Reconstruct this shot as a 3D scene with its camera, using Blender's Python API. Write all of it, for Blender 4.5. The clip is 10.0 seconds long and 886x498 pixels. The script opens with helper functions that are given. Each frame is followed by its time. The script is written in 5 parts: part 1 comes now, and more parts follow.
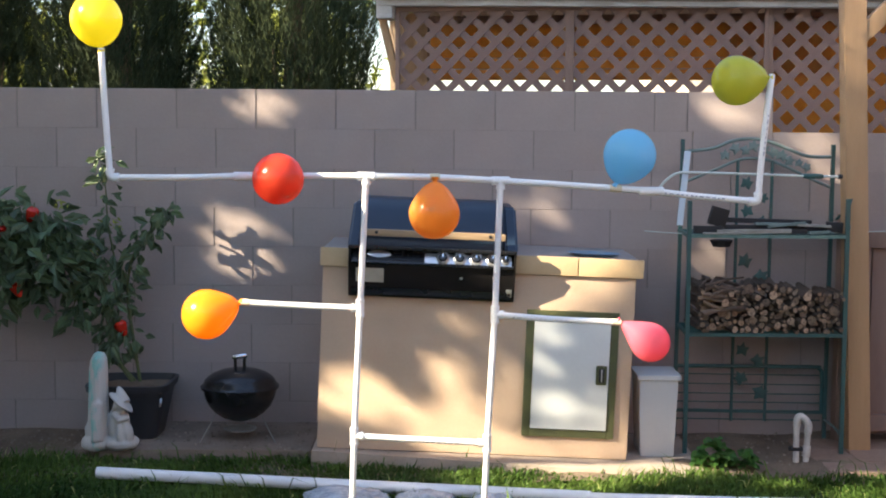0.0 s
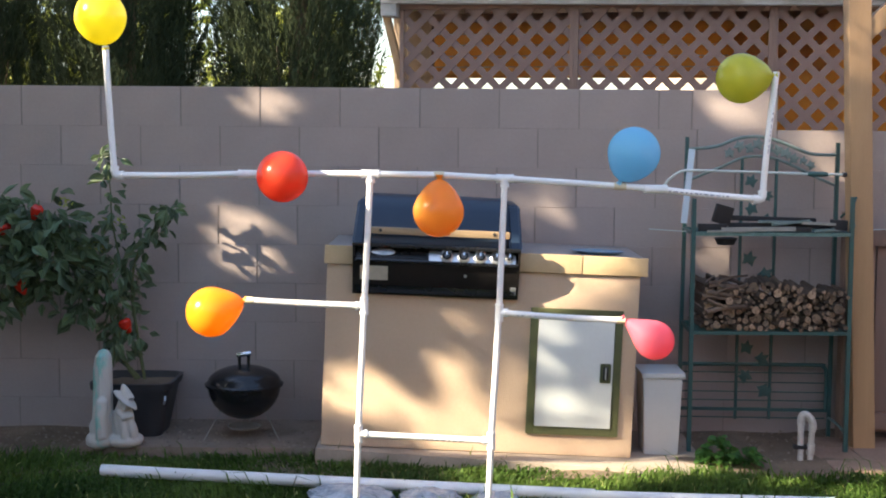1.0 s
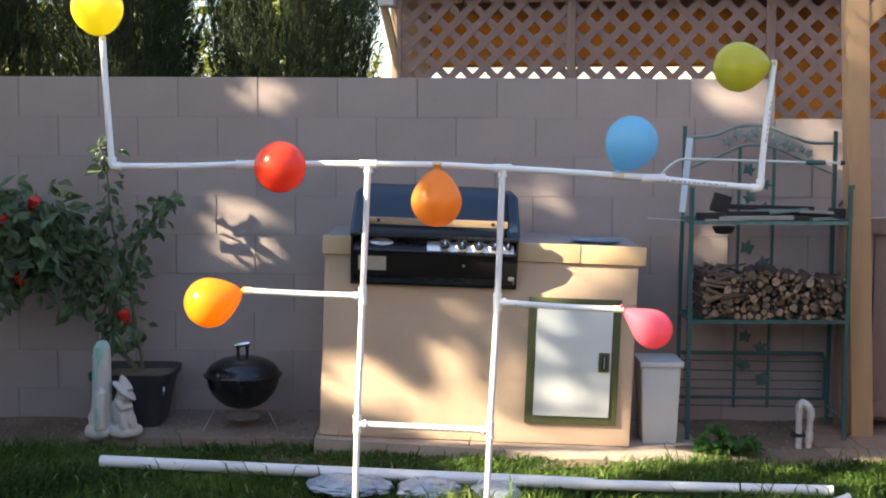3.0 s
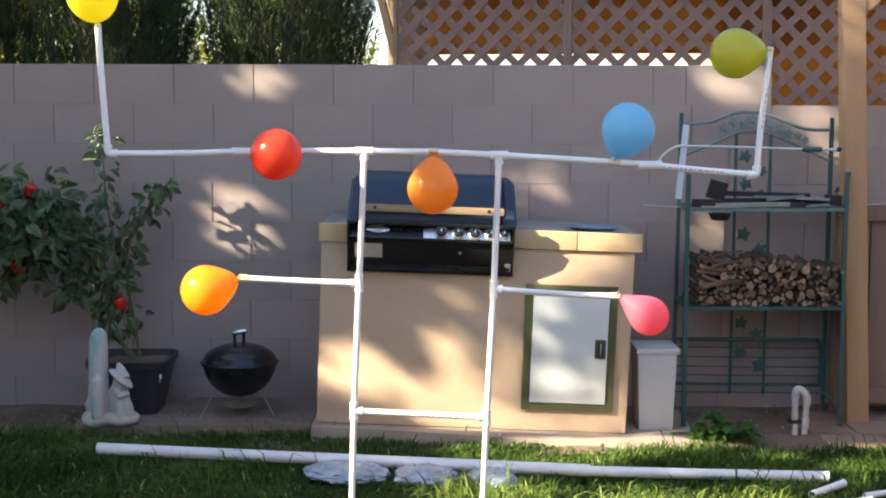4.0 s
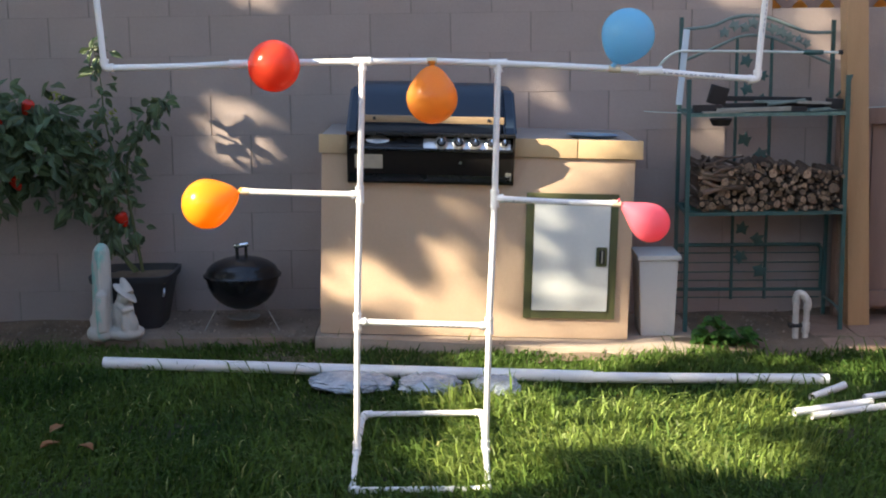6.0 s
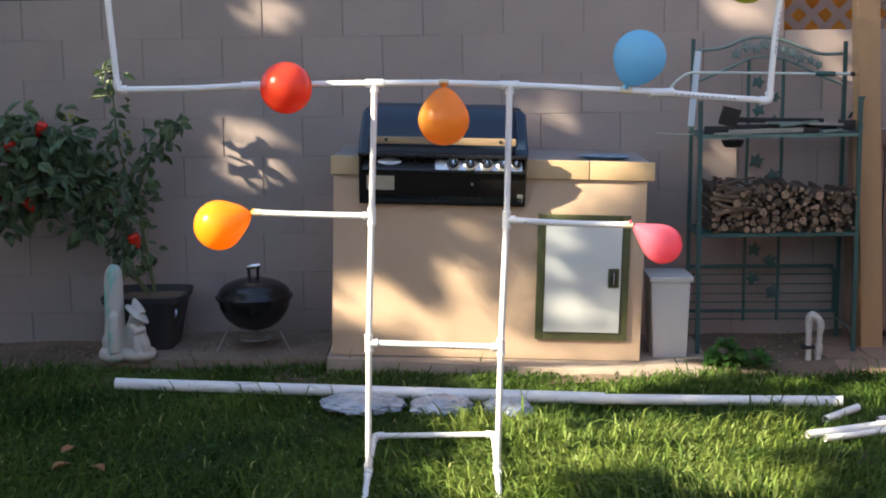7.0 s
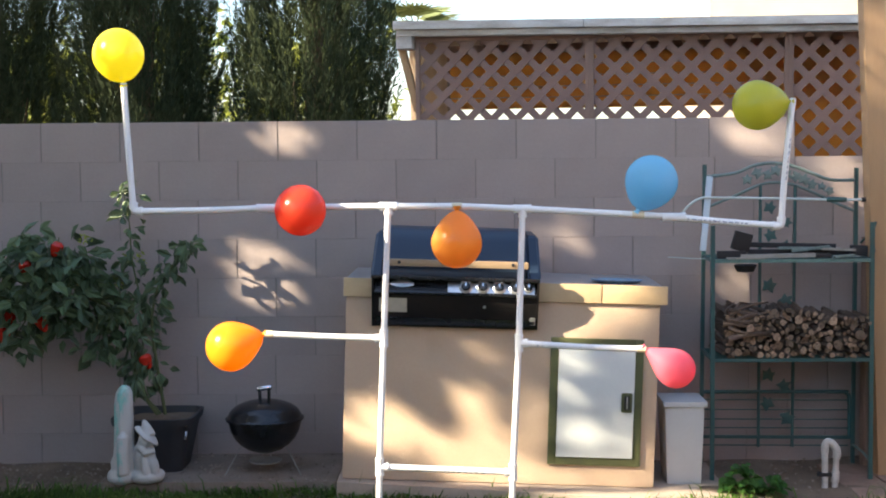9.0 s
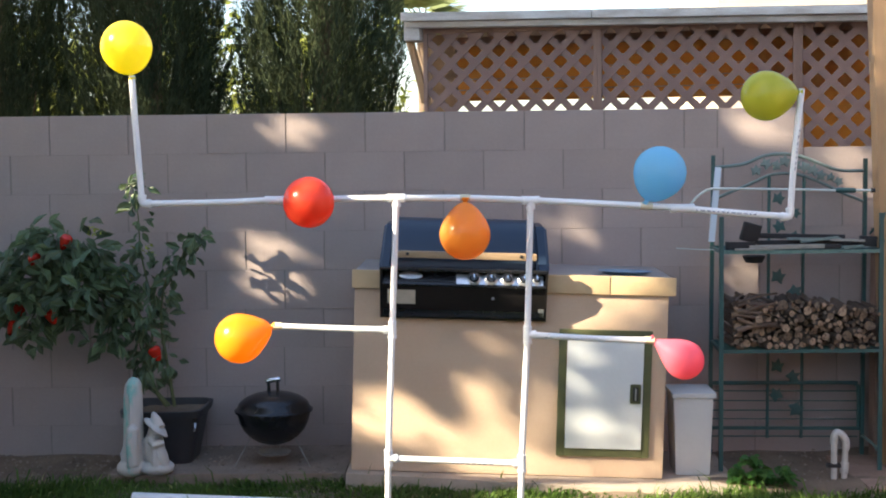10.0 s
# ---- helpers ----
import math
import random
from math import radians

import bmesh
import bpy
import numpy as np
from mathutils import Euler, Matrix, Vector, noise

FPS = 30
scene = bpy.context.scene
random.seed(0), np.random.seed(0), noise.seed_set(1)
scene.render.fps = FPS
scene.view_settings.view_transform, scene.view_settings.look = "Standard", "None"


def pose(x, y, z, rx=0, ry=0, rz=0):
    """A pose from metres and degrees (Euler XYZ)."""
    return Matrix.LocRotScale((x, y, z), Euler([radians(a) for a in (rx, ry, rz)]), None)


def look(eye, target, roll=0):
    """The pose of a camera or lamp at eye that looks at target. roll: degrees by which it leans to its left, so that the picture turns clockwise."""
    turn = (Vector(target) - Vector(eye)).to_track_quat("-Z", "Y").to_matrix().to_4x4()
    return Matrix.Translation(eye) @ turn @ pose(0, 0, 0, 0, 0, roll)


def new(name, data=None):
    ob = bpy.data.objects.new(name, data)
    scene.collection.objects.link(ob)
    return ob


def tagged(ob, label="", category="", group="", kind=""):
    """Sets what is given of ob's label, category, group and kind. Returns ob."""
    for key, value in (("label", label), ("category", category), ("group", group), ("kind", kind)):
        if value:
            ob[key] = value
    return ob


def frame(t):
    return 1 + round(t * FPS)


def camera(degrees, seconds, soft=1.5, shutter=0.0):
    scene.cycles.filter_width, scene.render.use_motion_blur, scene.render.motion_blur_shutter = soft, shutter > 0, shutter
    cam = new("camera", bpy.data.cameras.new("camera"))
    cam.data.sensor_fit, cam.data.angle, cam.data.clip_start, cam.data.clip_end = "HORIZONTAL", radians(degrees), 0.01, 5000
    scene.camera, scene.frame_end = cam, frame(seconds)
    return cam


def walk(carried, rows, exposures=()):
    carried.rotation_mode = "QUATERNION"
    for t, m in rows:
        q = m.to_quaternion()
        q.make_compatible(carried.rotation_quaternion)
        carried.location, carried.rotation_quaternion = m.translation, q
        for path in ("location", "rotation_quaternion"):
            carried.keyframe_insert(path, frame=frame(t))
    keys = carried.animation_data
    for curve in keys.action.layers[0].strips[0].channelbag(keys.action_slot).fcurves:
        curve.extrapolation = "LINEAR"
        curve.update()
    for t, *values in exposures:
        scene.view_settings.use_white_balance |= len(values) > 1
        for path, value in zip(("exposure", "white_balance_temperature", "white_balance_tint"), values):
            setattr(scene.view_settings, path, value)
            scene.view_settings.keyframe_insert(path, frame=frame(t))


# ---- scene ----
cam = camera(37.0, 10.0, soft=1.95)
EYE = (0.0, 0.0, 1.5)
# seconds, then the camera's turn about x, y and z in degrees: held in one spot, tilted and panned
ROWS = [
    (0.0, 85.100, -0.399, 0.034), (0.5, 85.139, -0.566, 0.199), (1.0, 85.006, -0.406, 0.214),
    (1.5, 84.819, -0.242, 0.143), (2.0, 84.763, -0.180, 0.072), (3.5, 84.366, -0.213, 0.130),
    (4.0, 84.010, -0.137, -0.047), (4.5, 83.228, -0.020, -0.153), (5.0, 82.268, 0.367, -0.182),
    (5.5, 81.416, 0.739, -0.265), (5.7, 81.086, 0.750, -0.240), (6.0, 80.120, 0.760, -0.130),
    (6.3, 79.000, 0.770, 0.020), (6.5, 78.850, 0.780, 0.120), (6.8, 79.531, 0.790, 0.255),
    (7.0, 81.049, 0.811, 0.375), (7.1, 81.780, 0.840, 0.460), (7.2, 82.560, 0.870, 0.510),
    (7.3, 83.420, 0.900, 0.520), (7.5, 84.747, 0.950, 0.504), (7.7, 85.290, 0.970, 0.500),
    (8.0, 85.956, 0.980, 0.482), (8.5, 86.384, 0.628, 0.674), (9.0, 86.359, 0.488, 0.951),
    (9.5, 86.294, 0.444, 1.168), (10.0, 86.003, 0.642, 1.301),
]
walk(cam, [(t, pose(*EYE, rx, ry, rz)) for t, rx, ry, rz in ROWS], exposures=[(0.0, 1.70), (4.5, 1.70), (5.5, 1.60), (7.0, 1.48), (7.5, 1.54), (8.2, 1.74), (10.0, 1.74)])

# ---- light: late sun from the left behind the camera, clear sky ----
SUN_TO = Vector((-0.795, -0.365, 0.515)).normalized()
world = bpy.data.worlds.new("sky")
scene.world = world
world.use_nodes = True
wn = world.node_tree.nodes
sky = wn.new("ShaderNodeTexSky")
sky.sky_type, sky.sun_disc = "NISHITA", False
sky.dust_density, sky.ozone_density = 1.5, 1.0
sky.sun_elevation = math.asin(SUN_TO.z)
sky.sun_rotation = math.atan2(SUN_TO.x, SUN_TO.y)
world.node_tree.links.new(sky.outputs[0], wn["Background"].inputs[0])
wn["Background"].inputs[1].default_value = 0.14
sun = new("sun", bpy.data.lights.new("sun", "SUN"))
sun.data.energy, sun.data.angle, sun.data.color = 6.6, radians(0.53), (1.0, 0.86, 0.64)
sun.matrix_world = look(SUN_TO * 40, (0, 0, 0))


# ---- materials ----
def material(name, color, rough=0.6, metal=0.0, other=None, scale=8.0, amount=0.5, grain=60.0, bump=0.0, bump_scale=80.0,
             per_object=0.0, per_island=0.0, through_light=0.0, coat=0.0, stretch=(1, 1, 1), low=0.52, high=0.95, gloss=0.5, within=None):
    """Principled surface: two scales of colour variation, bump, chance per object or island, light through thin sheets."""
    m = bpy.data.materials.new(name)
    m.use_nodes = True
    nodes, link = m.node_tree.nodes, m.node_tree.links.new
    bsdf = nodes["Principled BSDF"]
    other = other or tuple(c * 0.7 for c in color)
    at = nodes.new("ShaderNodeTexCoord")
    mapping = nodes.new("ShaderNodeMapping")
    mapping.inputs["Scale"].default_value = stretch
    link(at.outputs["Object"], mapping.inputs[0])
    big, fine = nodes.new("ShaderNodeTexNoise"), nodes.new("ShaderNodeTexNoise")
    for n, s, d in ((big, scale, 4), (fine, grain, 3)):
        n.inputs["Scale"].default_value, n.inputs["Detail"].default_value = s, d
        link(mapping.outputs[0], n.inputs["Vector"])
    add = nodes.new("ShaderNodeMath")
    add.operation = "MULTIPLY_ADD"
    add.inputs[1].default_value = 0.45
    link(fine.outputs["Fac"], add.inputs[0])
    link(big.outputs["Fac"], add.inputs[2])
    ramp = nodes.new("ShaderNodeMapRange")
    ramp.inputs[1].default_value, ramp.inputs[2].default_value = low, high
    ramp.inputs[4].default_value = amount
    link(add.outputs[0], ramp.inputs[0])
    mix = nodes.new("ShaderNodeMix")
    mix.data_type = "RGBA"
    mix.inputs[6].default_value, mix.inputs[7].default_value = (*color, 1), (*other, 1)
    if within:
        # the second colour stays on the part of the thing that lies before this x
        axes, span, both = nodes.new("ShaderNodeSeparateXYZ"), nodes.new("ShaderNodeMapRange"), nodes.new("ShaderNodeMath")
        span.inputs[1].default_value, span.inputs[2].default_value, span.inputs[3].default_value, span.inputs[4].default_value = *within, 1.0, 0.0
        both.operation = "MULTIPLY"
        link(at.outputs["Object"], axes.inputs[0])
        link(axes.outputs[0], span.inputs[0])
        link(span.outputs[0], both.inputs[0])
        link(ramp.outputs[0], both.inputs[1])
        link(both.outputs[0], mix.inputs[0])
    else:
        link(ramp.outputs[0], mix.inputs[0])
    out = mix.outputs[2]
    for chance, socket, node in ((per_object, "Random", "ShaderNodeObjectInfo"), (per_island, "Random Per Island", "ShaderNodeNewGeometry")):
        if chance:
            info, hsv, span = nodes.new(node), nodes.new("ShaderNodeHueSaturation"), nodes.new("ShaderNodeMapRange")
            span.inputs[3].default_value, span.inputs[4].default_value = 1 - chance, 1 + chance
            link(info.outputs[socket], span.inputs[0])
            link(span.outputs[0], hsv.inputs["Value"])
            link(out, hsv.inputs["Color"])
            out = hsv.outputs[0]
    link(out, bsdf.inputs["Base Color"])
    bsdf.inputs["Roughness"].default_value, bsdf.inputs["Metallic"].default_value = rough, metal
    bsdf.inputs["Specular IOR Level"].default_value = gloss
    bsdf.inputs["Coat Weight"].default_value = coat
    if bump:
        tex, b = nodes.new("ShaderNodeTexNoise"), nodes.new("ShaderNodeBump")
        tex.inputs["Scale"].default_value, tex.inputs["Detail"].default_value = bump_scale, 5
        link(mapping.outputs[0], tex.inputs["Vector"])
        link(tex.outputs["Fac"], b.inputs["Height"])
        b.inputs["Strength"].default_value, b.inputs["Distance"].default_value = bump, 0.01
        link(b.outputs[0], bsdf.inputs["Normal"])
    if through_light:
        thin, blend = nodes.new("ShaderNodeBsdfTranslucent"), nodes.new("ShaderNodeMixShader")
        link(out, thin.inputs[0])
        blend.inputs[0].default_value = through_light
        link(bsdf.outputs[0], blend.inputs[1])
        link(thin.outputs[0], blend.inputs[2])
        link(blend.outputs[0], nodes["Material Output"].inputs[0])
    return m


M_BLOCK = material("painted_block", (0.368, 0.301, 0.275), 0.85, other=(0.306, 0.250, 0.233), scale=2.5, amount=0.8, bump=0.35, bump_scale=160, per_object=0.04)
M_JOINT = material("block_joint", (0.275, 0.23, 0.21), 0.9, bump=0.3)
M_STUCCO = material("stucco", (0.60, 0.445, 0.315), 0.9, other=(0.53, 0.38, 0.26), scale=3, amount=0.7, bump=0.6, bump_scale=230)
M_TILE = material("counter_tile", (0.58, 0.42, 0.24), 0.55, other=(0.45, 0.31, 0.17), scale=9, bump=0.1, per_object=0.06)
M_CONCRETE = material("concrete", (0.42, 0.34, 0.27), 0.9, other=(0.30, 0.24, 0.19), scale=4, amount=0.8, bump=0.4)
M_DIRT = material("dirt", (0.20, 0.145, 0.10), 0.95, other=(0.11, 0.08, 0.055), scale=5, amount=1.0, bump=0.9, bump_scale=60)
# soil colour taken near black for the shade between grass blades
M_SOIL = material("shade_dark_lawn_soil", (0.014, 0.02, 0.006), 0.95, other=(0.07, 0.055, 0.03), scale=6, bump=0.8)
M_GRASS = material("grass", (0.030, 0.072, 0.013), 0.6, other=(0.13, 0.20, 0.036), gloss=0.2, scale=1.5, amount=0.8, per_island=0.45, through_light=0.3)
# lighter, yellower grass colour that brightens the sun patch on the lawn
M_SUNLIT_GRASS = material("sunlit_pale_grass", (0.13, 0.20, 0.035), 0.55, other=(0.24, 0.30, 0.07), gloss=0.35, scale=2.5, amount=0.8, per_island=0.45, through_light=0.4)
M_STRAW = material("dry_grass", (0.40, 0.42, 0.15), 0.6, per_island=0.3, through_light=0.3)
M_PVC = material("white_pvc", (0.82, 0.82, 0.82), 0.32, other=(0.74, 0.74, 0.75), scale=12, amount=0.5)
M_PRINT = material("pipe_print", (0.34, 0.36, 0.44), 0.5)
M_BLACK = material("black_enamel", (0.009, 0.010, 0.013), 0.22, other=(0.02, 0.02, 0.022), scale=14, amount=0.6)
M_LID = material("dark_blue_enamel", (0.012, 0.024, 0.045), 0.35, other=(0.02, 0.03, 0.05), scale=10)
M_SOOT = material("sooty_black", (0.010, 0.009, 0.009), 0.6, other=(0.026, 0.020, 0.018), scale=8, bump=0.1, gloss=0.2)
M_STEEL = material("brushed_steel", (0.62, 0.63, 0.66), 0.35, metal=0.8, scale=20, stretch=(1, 30, 30))
M_CHROME = material("chrome", (0.8, 0.8, 0.82), 0.15, metal=1.0)
M_HANDLE = material("worn_wood_handle", (0.34, 0.24, 0.14), 0.5, other=(0.20, 0.13, 0.075), scale=10, stretch=(1, 8, 8))
M_STICKER = material("faded_sticker", (0.48, 0.44, 0.36), 0.7, scale=20)
M_GREEN_FRAME = material("olive_frame", (0.085, 0.095, 0.035), 0.6, other=(0.06, 0.06, 0.03), scale=20)
M_DOOR = material("pale_metal_door", (0.66, 0.69, 0.68), 0.45, other=(0.58, 0.61, 0.60), scale=5, amount=0.6)
M_POT = material("black_plastic", (0.022, 0.024, 0.028), 0.5, other=(0.04, 0.04, 0.045), scale=8)
M_BIN = material("grey_plastic", (0.52, 0.53, 0.53), 0.5, other=(0.44, 0.45, 0.45), scale=6)
M_TEAL = material("teal_paint", (0.02, 0.085, 0.085), 0.45, other=(0.04, 0.07, 0.065), scale=25, amount=0.7)
M_PALE_METAL = material("faded_metal", (0.55, 0.60, 0.58), 0.5, other=(0.3, 0.4, 0.38), scale=25)
M_POST = material("post_wood", (0.42, 0.26, 0.135), 0.7, other=(0.31, 0.18, 0.09), scale=5, stretch=(6, 6, 0.6), bump=0.3)
M_BROWN = material("brown_painted_wood", (0.25, 0.165, 0.13), 0.75, other=(0.19, 0.12, 0.095), scale=6, stretch=(5, 5, 1), bump=0.2, per_object=0.08)
M_LATTICE = material("lattice_wood", (0.25, 0.165, 0.138), 0.8, other=(0.20, 0.13, 0.108), scale=7, per_island=0.1)
M_FASCIA = material("weathered_white_board", (0.60, 0.61, 0.60), 0.8, other=(0.36, 0.33, 0.30), scale=5, amount=0.9, stretch=(1, 4, 4))
M_SHADE = material("orange_brown_blind", (0.74, 0.42, 0.12), 0.9, other=(0.62, 0.33, 0.09), scale=6, through_light=0.6)
M_PALE_WALL = material("pale_house_wall", (0.46, 0.40, 0.32), 0.9, scale=2)
M_BARK = material("bark", (0.13, 0.09, 0.06), 0.9, bump=0.6)
M_CYPRESS = material("cypress_leaf", (0.072, 0.088, 0.042), 0.75, other=(0.030, 0.045, 0.027), scale=1.6, amount=0.9, per_island=0.4, through_light=0.15, gloss=0.1)
M_YELLOW_LEAF = material("sunlit_leaf", (0.30, 0.34, 0.06), 0.6, per_island=0.4, through_light=0.4)
M_LEAF = material("pepper_leaf", (0.085, 0.125, 0.06), 0.45, gloss=0.6, other=(0.115, 0.165, 0.07), scale=15, per_island=0.4, through_light=0.25)
M_HERB = material("herb_leaf", (0.055, 0.15, 0.025), 0.55, other=(0.035, 0.10, 0.016), scale=15, per_island=0.35, through_light=0.3)
M_STEM = material("green_stem", (0.10, 0.12, 0.045), 0.7)
M_PEPPER = material("red_pepper", (0.55, 0.025, 0.012), 0.22, other=(0.40, 0.02, 0.01), scale=12)
M_STATUE = material("white_plaster", (0.50, 0.485, 0.45), 0.8, other=(0.20, 0.48, 0.42), scale=13, amount=0.85, bump=0.5, bump_scale=60, stretch=(1, 1, 0.35), low=0.70, high=0.84, within=(-0.035, -0.01))
M_LOG_BARK = material("log_bark", (0.13, 0.09, 0.068), 0.95, other=(0.07, 0.05, 0.036), scale=30, bump=0.8, per_object=0.3)
M_LOG_END = material("cut_wood", (0.40, 0.275, 0.185), 0.9, other=(0.075, 0.05, 0.035), scale=2.5, amount=1.0, grain=9, per_object=0.5, bump=0.5, bump_scale=6)
M_STAKE = material("faded_stake", (0.30, 0.29, 0.26), 0.8, other=(0.17, 0.16, 0.14), scale=18, bump=0.4)
M_TOOL = material("dark_tool", (0.012, 0.012, 0.014), 0.65)
M_BLUE = material("blue_glaze", (0.10, 0.22, 0.36), 0.4, other=(0.3, 0.36, 0.38), scale=40, amount=0.9)
M_PLASTIC_BAG = material("clear_plastic_bag", (0.52, 0.57, 0.63), 0.2, other=(0.22, 0.27, 0.33), scale=22, amount=0.9, bump=0.8, bump_scale=40)
M_WEATHERED = material("weathered_teal", (0.16, 0.21, 0.20), 0.5, other=(0.09, 0.14, 0.13), scale=25, amount=0.8)
M_DUSTY = material("dusty_concrete", (0.25, 0.195, 0.155), 0.95, other=(0.17, 0.125, 0.09), scale=5, amount=0.9, bump=0.5)
M_PAVER = material("brown_paver", (0.30, 0.20, 0.15), 0.9, other=(0.20, 0.13, 0.095), scale=6, amount=0.9, bump=0.5, per_object=0.12)
M_WORN_TEAL = material("worn_teal_paint", (0.13, 0.22, 0.20), 0.35, other=(0.03, 0.09, 0.085), scale=14, amount=0.8)
M_OLD_PVC = material("dusty_pvc", (0.58, 0.56, 0.53), 0.55, other=(0.34, 0.30, 0.26), scale=16, amount=0.8)
M_BLUE_BOARD = material("pale_blue_board", (0.46, 0.58, 0.70), 0.5, other=(0.6, 0.66, 0.7), scale=12)
M_PALM = material("palm_leaf", (0.16, 0.19, 0.07), 0.6, through_light=0.3)
M_CANOPY = material("shade_tree_leaf", (0.10, 0.15, 0.05), 0.5, per_island=0.3, through_light=0.3)
# grey base colour holds the sky's reflection on the glossy counter tile
M_COUNTER = material("sky_grey_counter_tile", (0.34, 0.32, 0.31), 0.3, other=(0.22, 0.22, 0.23), scale=14, amount=0.8)
M_TAPE = material("yellowed_tape", (0.66, 0.59, 0.42), 0.6)
M_STONE = material("pebble", (0.24, 0.19, 0.15), 0.9, per_island=0.4)
M_FALLEN = material("fallen_leaf", (0.30, 0.14, 0.06), 0.8, per_island=0.3)


# ---- mesh helpers ----
def finish(bm, name, mat, parent=None, label="", smooth=True):
    mesh = bpy.data.meshes.new(name)
    bmesh.ops.recalc_face_normals(bm, faces=bm.faces)
    bm.to_mesh(mesh)
    bm.free()
    mesh.materials.append(mat)
    if smooth:
        for p in mesh.polygons:
            p.use_smooth = True
        mesh.set_sharp_from_angle(angle=radians(38))
    ob = new(name, mesh)
    if parent:
        ob.parent = parent
    return tagged(ob, label)


def part(name, bm, mat, parent, label="", smooth=True):
    return finish(bm, name, mat, parent, label, smooth)


def thing(name, label, category, at=None, group=""):
    ob = new(name)
    ob.empty_display_size = 0.1
    if at is not None:
        ob.matrix_world = at
    return tagged(ob, label, category, group)


def box(x0, x1, y0, y1, z0, z1, bevel=0.0, bm=None, m=None):
    bm = bm or bmesh.new()
    made = bmesh.ops.create_cube(bm, size=1.0)["verts"]
    for v in made:
        v.co = Vector((x0 + (v.co.x + 0.5) * (x1 - x0), y0 + (v.co.y + 0.5) * (y1 - y0), z0 + (v.co.z + 0.5) * (z1 - z0)))
    if bevel:
        edges = list({e for v in made for e in v.link_edges})
        made = list({v for f in bmesh.ops.bevel(bm, geom=edges, offset=bevel, segments=2, affect="EDGES", profile=0.7)["faces"] for v in f.verts} | {v for v in made if v.is_valid})
    if m is not None:
        bmesh.ops.transform(bm, matrix=m, verts=[v for v in made if v.is_valid])
    return bm


def tube(points, r, sides=12, bm=None, caps=True):
    """A round bar through the points; r is one radius or one for each point."""
    bm = bm or bmesh.new()
    pts = [Vector(p) for p in points]
    radii = r if isinstance(r, (list, tuple)) else [r] * len(pts)
    rings, up = [], None
    for i, p in enumerate(pts):
        d = (pts[min(i + 1, len(pts) - 1)] - pts[max(i - 1, 0)]).normalized()
        if up is None:
            up = d.orthogonal().normalized()
        up = (up - d * up.dot(d)).normalized()
        side = d.cross(up)
        rings.append([bm.verts.new(p + (up * math.cos(a) + side * math.sin(a)) * radii[i]) for a in (k * math.tau / sides for k in range(sides))])
    for a, b in zip(rings, rings[1:]):
        for k in range(sides):
            bm.faces.new((a[k], a[(k + 1) % sides], b[(k + 1) % sides], b[k]))
    if caps:
        bm.faces.new(rings[0][::-1])
        bm.faces.new(rings[-1])
    return bm


def smooth_path(points, steps=6):
    """Catmull-Rom through the points."""
    p = [Vector(q) for q in points]
    p = [p[0] * 2 - p[1]] + p + [p[-1] * 2 - p[-2]]
    out = []
    for i in range(1, len(p) - 2):
        for k in range(steps):
            t = k / steps
            out.append(0.5 * ((2 * p[i]) + (p[i + 1] - p[i - 1]) * t + (2 * p[i - 1] - 5 * p[i] + 4 * p[i + 1] - p[i + 2]) * t * t + (3 * p[i] - p[i - 1] - 3 * p[i + 1] + p[i + 2]) * t ** 3))
    return out + [p[-2]]


def turned(profile, sides=32, bm=None, m=None):
    """A turned solid: profile of (radius, height) from bottom to top."""
    bm = bm or bmesh.new()
    rings = []
    for r, z in profile:
        if r < 1e-5:
            rings.append([bm.verts.new((0, 0, z))])
        else:
            rings.append([bm.verts.new((r * math.cos(k * math.tau / sides), r * math.sin(k * math.tau / sides), z)) for k in range(sides)])
    for a, b in zip(rings, rings[1:]):
        for k in range(sides):
            q = [a[k % len(a)], a[(k + 1) % len(a)], b[(k + 1) % len(b)], b[k % len(b)]]
            q = list(dict.fromkeys(q))
            if len(q) > 2:
                bm.faces.new(q)
    if m is not None:
        bmesh.ops.transform(bm, matrix=m, verts=[v for ring in rings for v in ring])
    return bm


def sheet_mesh(name, verts, faces, mat, parent=None, label=""):
    mesh = bpy.data.meshes.new(name)
    mesh.from_pydata(verts, [], faces)
    mesh.materials.append(mat)
    ob = new(name, mesh)
    if parent:
        ob.parent = parent
    return tagged(ob, label)


def leaf_quads(centres, dirs, normals, length, width, fold=0.15):
    """Pointed leaves of six corners each, folded along the middle."""
    n = len(centres)
    d = dirs / np.linalg.norm(dirs, axis=1)[:, None]
    s = np.cross(d, normals)
    s /= np.linalg.norm(s, axis=1)[:, None] + 1e-9
    u = np.cross(s, d)
    L, W = length[:, None], width[:, None]
    v = np.stack([centres, centres + d * L * 0.4 + s * W * 0.5 + u * W * fold, centres + d * L * 0.75 + s * W * 0.3 + u * W * fold,
                  centres + d * L - u * L * 0.12, centres + d * L * 0.75 - s * W * 0.3 + u * W * fold, centres + d * L * 0.4 - s * W * 0.5 + u * W * fold], 1)
    f = [(i, i + 1, i + 2, i + 3) for i in range(0, 6 * n, 6)] + [(i, i + 3, i + 4, i + 5) for i in range(0, 6 * n, 6)]
    return v.reshape(-1, 3).tolist(), f


rng = np.random.default_rng(7)

# ---- ground ----
WALL_Y = 6.79


def bed_edge(x):
    """Where the lawn meets the bed along the wall."""
    k = min(1.0, max(0.0, (x + 0.5) / 1.35))
    return 6.15 - 0.27 * k * k * (3 - 2 * k) + 0.015 * math.sin(7 * x)


